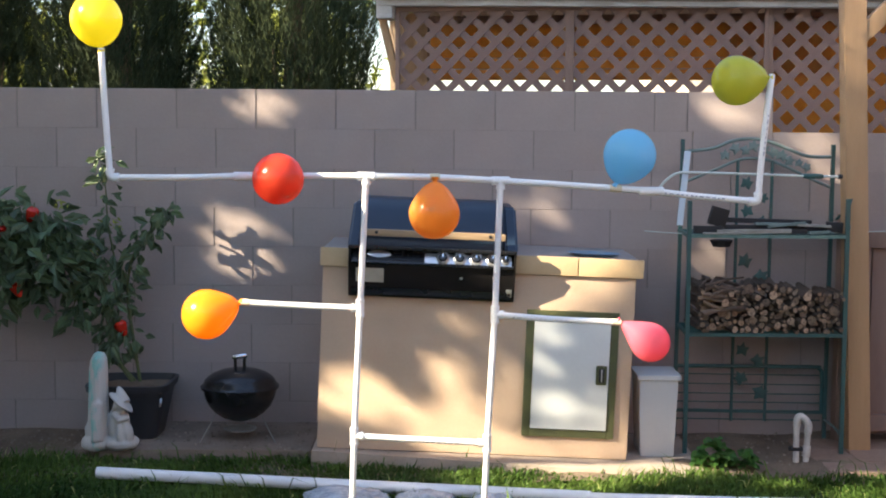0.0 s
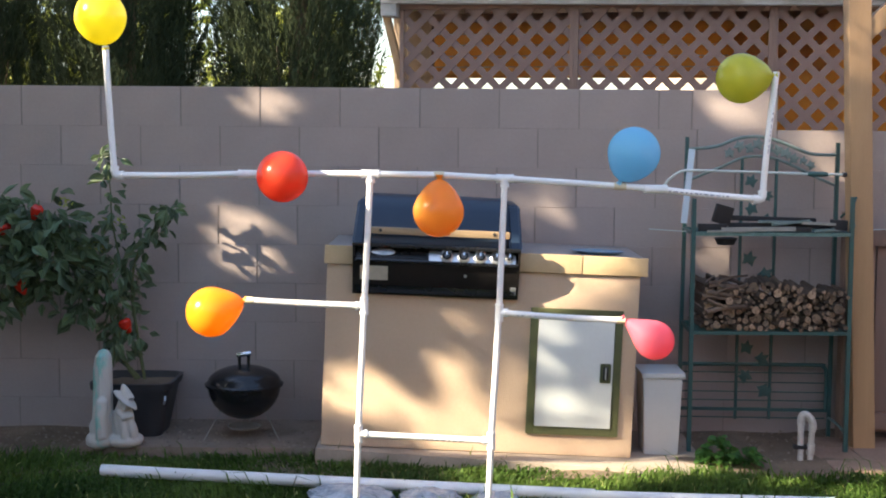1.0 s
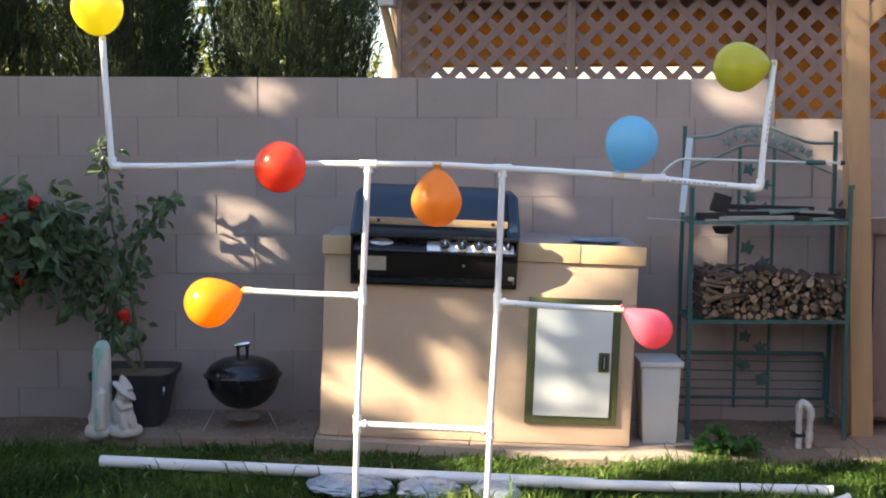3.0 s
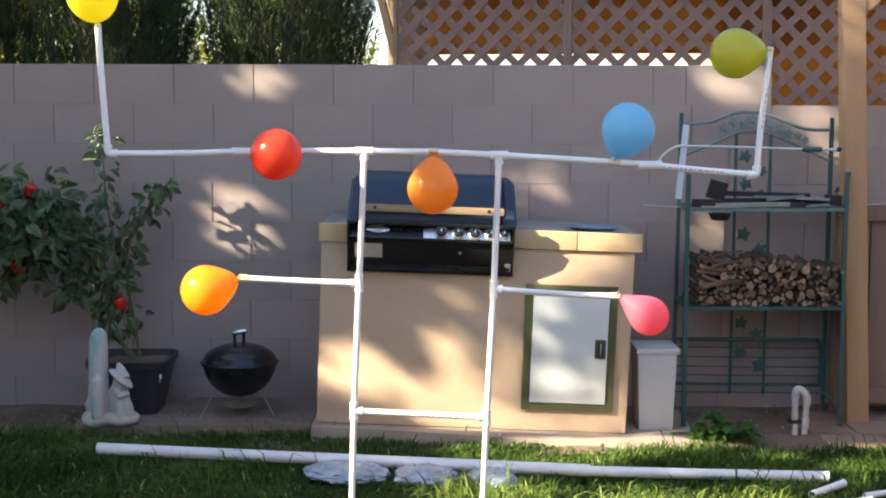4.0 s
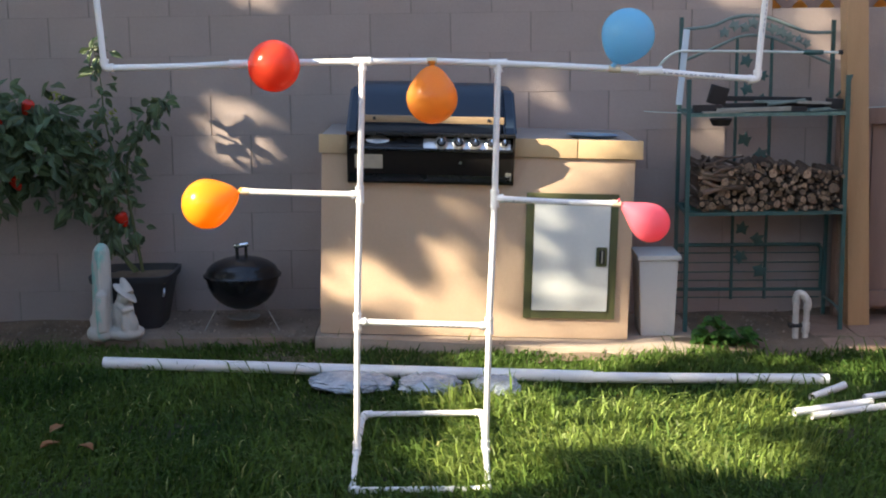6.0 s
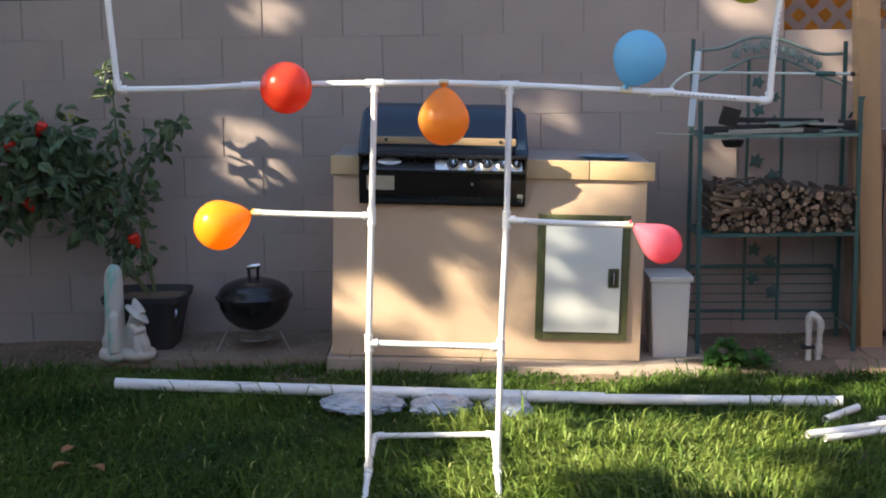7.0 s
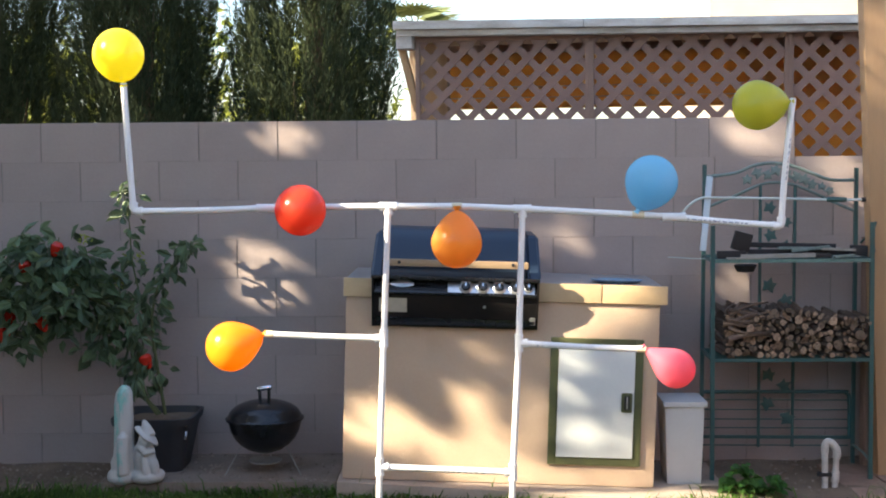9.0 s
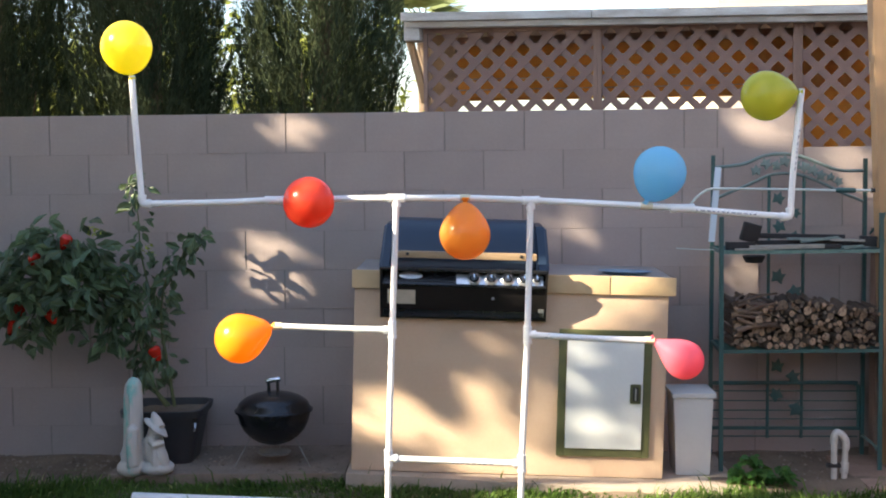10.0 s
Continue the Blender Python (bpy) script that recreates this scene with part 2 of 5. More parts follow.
def sheet(name, x0, x1, y0, y1, z, mat, label, nx=40, ny=40, rough=0.012):
    bm = bmesh.new()
    bmesh.ops.create_grid(bm, x_segments=nx, y_segments=ny, size=0.5)
    for v in bm.verts:
        x, y = x0 + (v.co.x + 0.5) * (x1 - x0), y0 + (v.co.y + 0.5) * (y1 - y0)
        v.co = (x, y, z + rough * noise.noise((x * 2.2, y * 2.2, 3)))
    return tagged(finish(bm, name, mat), label, "ground", kind="structure")


sheet("ground", -400, 400, -300, 700, -0.12, M_DIRT, "dry bare earth that runs out to the distance", 4, 4, 0)
sheet("lawn", -6, 6, -4, 6.12, -0.045, M_SOIL, "lawn soil darkened as the shade under uneven green grass", 60, 60)
sheet("garden_bed", -6, 3.6, 5.8, WALL_Y + 0.05, -0.035, M_DIRT, "bare brown soil strip along the block wall", 90, 14, 0.03)

# ---- unseen walls behind and beside the camera, added to limit sky light ----
for name, a in (("wall_south", (-6.0, 4.39, -2.7, -2.5, 2.8)), ("wall_east", (4.4, 4.6, -2.7, 7.6, 2.8)), ("wall_west", (-6.2, -6.0, -2.7, 6.78, 1.75))):
    tagged(finish(box(a[0], a[1], a[2], a[3], -0.3, a[4], 0.01), name, {"wall_south": M_STUCCO, "wall_east": M_BROWN}.get(name, M_BLOCK)), "plain unseen wall added to limit the sky light", "wall", kind="structure")

# ---- block wall ----
COURSE, BLOCK, TOP = 0.2012, 0.4065, 1.729
wall = new("wall_north")
tagged(wall, "tan-grey painted concrete block garden wall with thin joints", "wall", kind="structure")
bm = box(-7.0, 1.68, WALL_Y + 0.004, WALL_Y + 0.15, -0.3, TOP - 0.004)
box(1.68, 3.6, WALL_Y + 0.004, WALL_Y + 0.15, -0.3, TOP - COURSE - 0.004, bm=bm)
part("core", bm, M_JOINT, wall, smooth=False)


def block_mesh(width):
    bm = box(0.003, width - 0.003, 0, 0.14, 0.0003, COURSE - 0.0003)
    front = [e for e in bm.edges if all(v.co.y < 0.01 for v in e.verts)]
    bmesh.ops.bevel(bm, geom=front, offset=0.0010, segments=1, affect="EDGES")
    mesh = bpy.data.meshes.new("block")
    bm.to_mesh(mesh)
    bm.free()
    mesh.materials.append(M_BLOCK)
    return mesh


BLOCKS = {}


def lay(x0, x1, z):
    key = round(x1 - x0, 3)
    if key not in BLOCKS:
        BLOCKS[key] = block_mesh(key)
    ob = new("block", BLOCKS[key])
    ob.parent = wall
    ob.location = (x0, WALL_Y + random.uniform(-0.0018, 0.0018), z)


for course in range(9):
    z = TOP - COURSE * (course + 1)
    x = -2.177 - 3 * BLOCK - 0.005 * course + (BLOCK / 2 if course % 2 else 0)
    end = 3.4 if course else 1.68
    while x < end - 0.02:
        stop = min(x + BLOCK, end)
        if course == 0 and x < 1.10 < stop:
            stop = 1.243
        lay(x, stop, z)
        x = stop

# ---- kerb and slab by the island ----
ISLAND = pose(-0.585, 6.09, 0.043) @ pose(0, 0, 0, 0, 2.04, 0)
bm = box(-0.02, 1.80, -0.05, 0.6, -0.09, -0.003, 0.006)
for vert in bm.verts:
    if vert.co.y < 0:
        vert.co.y -= 0.10 * (vert.co.x + 0.02)
slab = tagged(finish(bm, "pavement", M_CONCRETE), "pale concrete footing slab under the barbecue island", "slab", kind="structure")
slab.matrix_world = ISLAND
patio = tagged(finish(box(-1.75, -0.62, 6.16, 6.78, -0.10, 0.012, 0.01), "patio_slab", M_DUSTY), "dusty concrete strip along the wall", "slab", kind="structure")
kerb = tagged(new("paving"), "worn brown paving stones beside the rack and post", "paving", kind="structure")
for x0, x1, y0, y1 in ((1.785, 2.085, 5.93, 6.14), (2.091, 2.391, 5.94, 6.14), (2.397, 2.80, 5.95, 6.14), (1.770, 1.975, 6.146, 6.40), (1.981, 2.280, 6.146, 6.40), (2.286, 2.80, 6.146, 6.40), (1.765, 2.80, 6.406, 6.64)):
    part("paver", box(x0, x1, y0, y1, -0.12, -0.022 + random.uniform(-0.004, 0.004), 0.008), M_PAVER, kerb)

# ---- barbecue island ----
island = thing("barbecue_island", "tan stucco outdoor barbecue island with tiled counter", "kitchen island", ISLAND)
bm = box(0.000, 1.452, 0, 0.66, 0, 0.855, 0.012)
part("body", bm, M_STUCCO, island)
part("countertop", box(-0.004, 1.474, 0.012, 0.68, 0.86, 0.935, 0.004), M_COUNTER, island, "glossy tile countertop, greyed as if reflecting the sky")
for x0, x1 in ((-0.012, 0.142), (0.868, 1.178), (1.182, 1.482)):
    part("edge_tile", box(x0, x1, -0.016, 0.010, 0.856, 0.942, 0.006), M_TILE, island)
frame_bm = bmesh.new()
for a in ((0.953, 0.989, 0.10, 0.692), (1.346, 1.382, 0.10, 0.692), (0.989, 1.346, 0.10, 0.136), (0.989, 1.346, 0.650, 0.692)):
    box(a[0], a[1], -0.014, 0.006, a[2], a[3], 0.003, bm=frame_bm)
part("door_frame", frame_bm, M_GREEN_FRAME, island, "olive green metal door frame")
door = part("access_door", box(0.991, 1.344, -0.022, 0.004, 0.138, 0.648, 0.006), M_DOOR, island, "pale grey metal access door")
bm = box(1.285, 1.335, -0.030, -0.020, 0.355, 0.445, 0.008)
handle = part("latch", bm, M_GREEN_FRAME, door, "recessed olive latch")
part("latch_slot", box(1.297, 1.323, -0.034, -0.029, 0.368, 0.432, 0.003), M_TOOL, handle)
part("latch_bar", box(1.307, 1.313, -0.038, -0.033, 0.372, 0.428, 0.002), M_STEEL, handle)

# ---- built-in gas grill ----
grill = thing("gas_grill", "black built-in gas grill with dark blue lid and wooden handle", "grill", ISLAND)
GX0, GX1 = 0.128, 0.882


def raked(bm):
    """Lean what lies on the front of the firebox inwards towards its foot."""
    for v in bm.verts:
        if v.co.y < 0:
            v.co.y += 0.030 - 0.36 * (v.co.z - 0.725)
    return bm


part("firebox", raked(box(GX0, GX1, -0.062, 0.50, 0.725, 0.905, 0.008)), M_SOOT, grill)
part("drip_tray", raked(box(GX0 + 0.01, GX1 - 0.008, -0.075, -0.055, 0.735, 0.772, 0.005)), M_BLACK, grill)
bm = box(GX0 + 0.004, GX1 - 0.004, -0.102, 0.02, 0.880, 0.966, 0.01)
for v in bm.verts:
    if v.co.z > 0.92:
        v.co.y += 0.045
panel = part("control_panel", bm, M_BLACK, grill)
for x0 in (GX0 - 0.004, GX1 - 0.004):
    bm = bmesh.new()
    ends = [[bm.verts.new((x, y, z)) for y, z in ((-0.118, 0.964), (-0.106, 0.900), (-0.030, 0.725), (0.30, 0.725), (0.30, 0.964))] for x in (x0, x0 + 0.008)]
    bm.faces.new(ends[0])
    bm.faces.new(ends[1][::-1])
    for k in range(5):
        bm.faces.new((ends[0][k], ends[0][(k + 1) % 5], ends[1][(k + 1) % 5], ends[1][k]))
    part("side_plate", bm, M_SOOT, grill, smooth=False)
plate = part("knob_plate", box(0.470, 0.866, -0.004, 0.002, -0.026, 0.022, 0.003, m=pose(0, -0.084, 0.918, -25, 0, 0)), M_STEEL, panel, "brushed steel knob plate")
for x in (0.552, 0.630, 0.705, 0.780, 0.838):
    small = 0.7 if x > 0.8 else 1.0
    at = pose(x, -0.086, 0.92, 65, 0, 0)
    knob = part("knob", turned([(0.0, 0), (0.021 * small, 0), (0.021 * small, 0.008), (0.016 * small, 0.011), (0.0155 * small, 0.026), (0.0, 0.027)], 24, m=at), M_BLACK, panel)
    part("bezel", turned([(0.020 * small, 0.002), (0.031 * small, 0.002), (0.031 * small, 0.010), (0.025 * small, 0.014), (0.020 * small, 0.012)], 24, m=at), M_STEEL, knob)
    part("pointer", box(-0.003, 0.003, -0.004, 0.019 * small, 0.026, 0.033, 0.001, m=at), M_CHROME, knob)
part("badge", turned([(0, 0), (1, 0), (0.9, 0.3), (0, 0.3)], 32, m=pose(0.262, -0.080, 0.928, 65, 0, 0) @ Matrix.Diagonal((0.055, 0.018, 0.008, 1))), M_STEEL, panel, "oval silver badge")
part("sticker", raked(box(0.158, 0.285, -0.064, -0.0615, 0.795, 0.862)), M_STICKER, grill, "faded paper sticker")
part("igniter", raked(turned([(0, 0), (0.007, 0), (0.007, 0.006), (0, 0.007)], 16, m=pose(0.64, -0.062, 0.83, 90))), M_STEEL, grill)
part("grease_cup", raked(box(0.848, 0.874, -0.075, -0.060, 0.745, 0.785, 0.004)), M_STEEL, grill)


def lid_profile(x0, x1, grow):
    """A lid swept along x: sloped front, flat top."""
    prof = [(-0.075, 0.955), (-0.078, 0.985), (-0.060, 1.03), (0.02, 1.115), (0.10, 1.168), (0.22, 1.180), (0.40, 1.165), (0.48, 1.08), (0.50, 0.955)]
    bm = bmesh.new()
    rows = [[bm.verts.new((x, y - grow if y < 0.2 else y + grow, z + (grow if z > 1 else 0))) for y, z in prof] for x in (x0, x1)]
    for i in range(len(prof) - 1):
        bm.faces.new((rows[0][i], rows[0][i + 1], rows[1][i + 1], rows[1][i]))
    bm.faces.new(rows[0][::-1])
    bm.faces.new(rows[1])
    bm.faces.new((rows[0][0], rows[1][0], rows[1][-1], rows[0][-1]))
    bmesh.ops.bevel(bm, geom=list(bm.edges), offset=0.006, segments=2, affect="EDGES")
    return bm


lid = part("lid", lid_profile(GX0 + 0.055, GX1 - 0.058, 0.0), M_LID, grill, "dark blue enamel hood lid")
for x0, x1 in ((GX0 - 0.012, GX0 + 0.045), (GX1 - 0.048, GX1 + 0.012)):
    bm = bmesh.new()
    for v in bmesh.ops.create_cube(bm, size=1)["verts"]:
        v.co = (x0 if v.co.x < 0 else x1, (-0.110 if v.co.z < 0 else 0.08) if v.co.y < 0 else 0.48, 0.955 if v.co.z < 0 else 1.155)
    for v in bm.verts:
        if v.co.z > 1:
            v.co.x += 0.012 if x0 < 0.4 else -0.012
    bmesh.ops.bevel(bm, geom=list(bm.edges), offset=0.012, segments=3, affect="EDGES")
    part("lid_end", bm, M_LID, lid)
part("rim", box(GX0 - 0.008, GX1 + 0.006, -0.118, 0.5, 0.950, 0.968, 0.005), M_BLACK, grill)
part("handle", box(GX0 + 0.05, GX1 - 0.05, -0.138, -0.110, 1.012, 1.044, 0.008), M_HANDLE, lid, "worn wooden handle bar")
for x in (GX0 + 0.12, GX1 - 0.12):
    part("handle_bracket", tube([(x, -0.115, 1.03), (x, -0.05, 1.03)], 0.008, 10), M_STEEL, lid)
    part("bolt", turned([(0, 0), (0.008, 0), (0.006, 0.004), (0, 0.005)], 12, m=pose(x, -0.138, 1.03, 90)), M_TOOL, lid)

tray = thing("oval_dish", "shallow blue patterned oval dish on the counter", "dish", ISLAND @ pose(1.27, 0.20, 0.937))
part("bowl", turned([(0, 0.004), (0.7, 0.004), (0.95, 0.2), (1, 0.24), (0.92, 0.2), (0.7, 0.09), (0, 0.09)], 40, m=Matrix.Diagonal((0.13, 0.09, 0.06, 1))), M_BLUE, tray)

# ---- pvc target stand ----
SY = 4.46
R = 0.0107
stand = thing("balloon_stand", "white plastic pipe frame standing on the grass", "pipe frame", pose(0, SY, -0.04))


def sp(x, z, y=0.0):
    return Vector((x, y, z + 0.04))


def pipe(points, name="pipe"):
    return part(name, tube(smooth_path(points, 5) if len(points) > 2 else points, R, 14), M_PVC, stand)


def fitting(name, centre, *ways, reach=0.03):
    """A moulded joint: straight run with collars, and a branch; or a bend."""
    ways = [Vector(w).normalized() for w in ways]
    bm, steps = bmesh.new(), ((-1.0, 0.0152), (-0.74, 0.0152), (-0.7, 0.0142), (0.7, 0.0142), (0.74, 0.0152), (1.0, 0.0152))
    run = next(((w, v) for w in ways for v in ways if w.dot(v) < -0.9), None)
    if run:
        tube([centre + run[0] * (k * reach) for k, _ in steps], [r for _, r in steps], 14, bm)
        rest = [w for w in ways if w not in run]
    else:
        a, b = ways
        path = [centre + a * reach, centre + a * reach * 0.72, centre + a * reach * 0.70, centre + a * 0.012, centre + (a + b) * 0.003, centre + b * 0.012, centre + b * reach * 0.70, centre + b * reach * 0.72, centre + b * reach]
        tube(path, [0.0152, 0.0152, 0.0142, 0.0142, 0.0142, 0.0142, 0.0142, 0.0152, 0.0152], 14, bm)
        rest = []
    for w in rest:
        tube([centre, centre + w * reach * 0.7, centre + w * reach * 0.74, centre + w * reach], [0.0138, 0.0138, 0.0152, 0.0152], 14, bm)
    return part(name, bm, M_PVC, stand)


def printed(a, b, start, stop, turn=0.5):
    """A row of illegible print bars along a pipe from a to b, on the side to the camera."""
    a, b = Vector(a), Vector(b)
    d = (b - a).normalized()
    side = Vector((0, -1, 0))
    up = d.cross(side).normalized()
    bm, s = bmesh.new(), start
    while s < stop:
        n = random.uniform(0.006, 0.016)
        p0, p1 = a + (b - a).length * d * 0 + d * s, a + d * (s + n)
        vs = []
        for p in (p0, p1):
            for k in (-0.2, 0.2):
                ang = k + turn
                vs.append(bm.verts.new(p + (side * math.cos(ang) + up * math.sin(ang)) * (R + 0.0006)))
        bm.faces.new((vs[0], vs[1], vs[3], vs[2]))
        s += n + random.uniform(0.004, 0.010)
    part("print_mark", bm, M_PRINT, stand, "dark printed line on the pipe")


EL, TL, TR, ER = sp(-1.122, 1.352), sp(-0.260, 1.362), sp(0.192, 1.350), sp(1.060, 1.286)
YL, YR = sp(-1.146, 1.783), sp(1.096, 1.712)
ML, MR, LL, LR = sp(-0.280, 0.915), sp(0.178, 0.895), sp(-0.299, 0.473), sp(0.156, 0.452)
FL, FR = sp(-0.312, 0.010), sp(0.140, 0.010)
pipe([EL, sp(-0.85, 1.354), sp(-0.62, 1.361), TL])
pipe([TL, sp(-0.03, 1.360), TR])
pipe([TR, sp(0.45, 1.335), sp(0.68, 1.320), sp(0.86, 1.302), ER])
pipe([EL, sp(-1.128, 1.45), sp(-1.140, 1.65), YL])
pipe([ER, sp(1.068, 1.42), sp(1.084, 1.60), YR])
for top, mid, low, foot in ((TL, ML, LL, FL), (TR, MR, LR, FR)):
    pipe([top, mid])
    pipe([mid, low])
    pipe([low, foot])
pipe([ML, sp(-0.46, 0.921), sp(-0.678, 0.931)])
pipe([MR, sp(0.40, 0.880), sp(0.600, 0.872)])
pipe([LL, LR])
X, Z = Vector((1, 0, 0)), Vector((0, 0, 1))
fitting("tee", TL, X, -X, -Z)
fitting("tee", TR, X, -X, -Z)
fitting("elbow", EL, X, Z)
fitting("elbow", ER, -X, Z)
fitting("tee", ML, Z, -Z, -X)
fitting("tee", MR, Z, -Z, X)
fitting("tee", LL, Z, -Z, X)
fitting("tee", LR, Z, -Z, -X)
fitting("coupling", sp(-0.665, 1.359), X, -X, reach=0.04)
fitting("coupling", sp(0.70, 1.318), X, -X, reach=0.04)
for f, s in ((FL, -1), (FR, 1)):
    pipe([f + Vector((0, -0.28, -0.045)), f, f + Vector((0, 0.41, 0.006))])
    fitting("tee", f, Vector((0, 1, 0)), Vector((0, -1, 0)), Z)
BL, BR = FL + Vector((0.004, 0.41, 0.006)), FR + Vector((0.0, 0.41, 0.006))
pipe([BL, BR])
fitting("elbow", BL, X, Vector((0, -1, 0)))
fitting("elbow", BR, -X, Vector((0, -1, 0)))
fitting("elbow", FL + Vector((0, -0.28, -0.045)), X, Vector((0, 1, 0)))
fitting("elbow", FR + Vector((0, -0.28, -0.045)), -X, Vector((0, 1, 0)))
pipe([FL + Vector((0, -0.28, -0.045)), FR + Vector((0, -0.28, -0.045))])
for a, b in ((sp(-0.684, 0.9315), sp(-0.655, 0.9305)), (sp(0.578, 0.873), sp(0.606, 0.8715)), (sp(0.56, 1.3275), sp(0.60, 1.3245)), (sp(-0.045, 1.3605), sp(-0.012, 1.360))):
    part("tape", tube([a, b], R + 0.0018, 14), M_TAPE, stand, "yellowed tape wrap")
printed(ML, sp(-0.678, 0.931), 0.04, 0.20)
printed(MR, sp(0.600, 0.872), 0.06, 0.24)
printed(LL, LR, 0.22, 0.36)
printed(sp(0.70, 1.316), ER, 0.02, 0.24, 0.1)
printed(sp(1.066, 1.42), YR, 0.02, 0.16, 0.4)


# ---- balloons ----
def latex(name, color, deep):
    return material(name, color, 0.24, other=deep, scale=6, amount=0.35, grain=200, through_light=0.55, coat=0.2)


def balloon(label, mat, centre, neck_at, r, stretch=1.0, taper=0.45, back=1.0):
    """An inflated balloon: centre of the round end, place of the neck."""
    c, n = Vector(centre), Vector(neck_at)
    axis = (n - c)
    length = axis.length
    prof = []
    for k in range(25):
        a = math.pi / 2 * k / 24
        prof.append((r * math.sin(a), -r * back * math.cos(a)))
    for k in range(1, 29):
        t = k / 28
        prof.append((max(r * ((1 - taper) * math.sqrt(max(0, 1 - t * t)) + taper * 0.5 * (1 + math.cos(math.pi * t))), 0.0075), length * t))
    ob = thing("balloon", label, "balloon", Matrix.Translation(c) @ axis.to_track_quat("Z", "Y").to_matrix().to_4x4(), "balloons on the stand")
    part("skin", turned(prof, 48), mat, ob)
    part("neck", turned([(0.0075, length - 0.004), (0.008, length + 0.006), (0.0125, length + 0.012), (0.0125, length + 0.015), (0.007, length + 0.016), (0, length + 0.01)], 20), mat, ob)
    return ob


B = SY
balloon("bright yellow inflated balloon on an upright pipe end", latex("yellow_latex", (0.95, 0.86, 0.07), (0.93, 0.8, 0.05)), (-1.161, B, 1.876), (-1.147, B, 1.786), 0.0855, taper=0.08, back=1.06)
balloon("round red inflated balloon tied to the crossbar", latex("red_latex", (0.95, 0.115, 0.055), (0.9, 0.09, 0.04)), (-0.549, B - 0.06, 1.353), (-0.545, B + 0.03, 1.357), 0.0855, taper=0.2)
balloon("orange inflated balloon hanging from the crossbar", latex("deep_orange_latex", (0.90, 0.40, 0.075), (0.84, 0.34, 0.05)), (-0.030, B - 0.02, 1.238), (-0.028, B - 0.015, 1.346), 0.0855, taper=0.22)
balloon("light blue inflated balloon standing on the crossbar", latex("blue_latex", (0.33, 0.72, 0.93), (0.25, 0.62, 0.88)), (0.625, B, 1.438), (0.582, B, 1.345), 0.0885, taper=0.16)
balloon("olive yellow inflated balloon at a pipe end", latex("olive_yellow_latex", (0.68, 0.66, 0.09), (0.6, 0.58, 0.06)), (0.978, B, 1.690), (1.082, B, 1.700), 0.083, taper=0.2, back=1.0)
balloon("glossy orange inflated balloon at a side pipe", latex("orange_latex", (1.0, 0.46, 0.03), (0.98, 0.40, 0.02)), (-0.800, B, 0.890), (-0.692, B, 0.929), 0.0855, taper=0.3)
balloon("small pink inflated balloon at a side pipe", latex("pink_latex", (0.95, 0.24, 0.32), (0.92, 0.18, 0.26)), (0.708, B, 0.804), (0.606, B, 0.872), 0.0665, taper=0.55)

# ---- kettle barbecue ----
kettle = thing("kettle_barbecue", "small black enamel kettle barbecue with thin wire legs", "barbecue", pose(-0.986, 6.38, 0.012))
KR = 0.177
part("bowl", turned([(0, 0.092)] + [(KR * math.sin(a), 0.258 - 0.166 * math.cos(a)) for a in (0.25, 0.5, 0.75, 1.0, 1.25, 1.45, 1.57)] + [(KR + 0.006, 0.261), (KR - 0.006, 0.265), (0, 0.265)], 48), M_BLACK, kettle)
klid = part("lid", turned([(KR + 0.012, 0.256), (KR + 0.014, 0.266), (KR + 0.004, 0.272)] + [(KR * math.cos(a), 0.272 + 0.082 * math.sin(a)) for a in (0.12, 0.3, 0.5, 0.75, 1.0, 1.25, 1.45)] + [(0, 0.355)], 48), M_BLACK, kettle)
for x in (-0.022, 0.022):
    part("handle_post", tube([(x, 0, 0.345), (x, 0, 0.402)], 0.008, 10), M_BLACK, klid)
part("lid_handle", tube([(-0.036, 0, 0.404), (-0.030, 0, 0.405), (0.030, 0, 0.414), (0.036, 0, 0.415)], [0.010, 0.0125, 0.0125, 0.010], 14), M_CHROME, klid, "chrome lid handle")
part("ash_catcher", turned([(0, 0.045), (0.07, 0.045), (0.082, 0.055), (0.08, 0.057), (0.068, 0.049), (0, 0.049)], 32), M_STAKE, kettle)
for a in (205, 335, 90):
    c, s = math.cos(radians(a)), math.sin(radians(a))
    part("leg", tube([(0.12 * c, 0.12 * s, 0.135), (0.205 * c, 0.205 * s, -0.004)], 0.0026, 8), M_STAKE, kettle)

# ---- flower pot and pepper plant ----
pot = thing("plant_pot", "square tapered black plastic pot standing on the concrete strip", "plant pot", pose(-1.535, 6.50, 0.0))
bm = bmesh.new()
loops = []
for half, z in ((0.135, 0.0), (0.185, 0.245), (0.198, 0.247), (0.203, 0.280), (0.189, 0.282), (0.182, 0.240), (0.0, 0.235)):
    ring = []
    for k in range(32):
        a = (k + 0.5) / 32 * math.tau
        c, s = math.cos(a), math.sin(a)
        n = (abs(c) ** 7 + abs(s) ** 7) ** (-1 / 7)
        ring.append(bm.verts.new((half * c * n, half * s * n, z)))
    loops.append(ring)
for a, b in zip(loops[:-2], loops[1:-1]):
    for k in range(32):
        bm.faces.new((a[k], a[(k + 1) % 32], b[(k + 1) % 32], b[k]))
bm.faces.new(loops[0][::-1])
bmesh.ops.delete(bm, geom=loops[-1], context="VERTS")
part("shell", bm, M_POT, pot)
bm = bmesh.new()
bmesh.ops.create_grid(bm, x_segments=16, y_segments=16, size=0.178)
for v in bm.verts:
    v.co.z = 0.245 + 0.012 * noise.noise(v.co * 14)
part("potting_soil", bm, M_DIRT, pot)
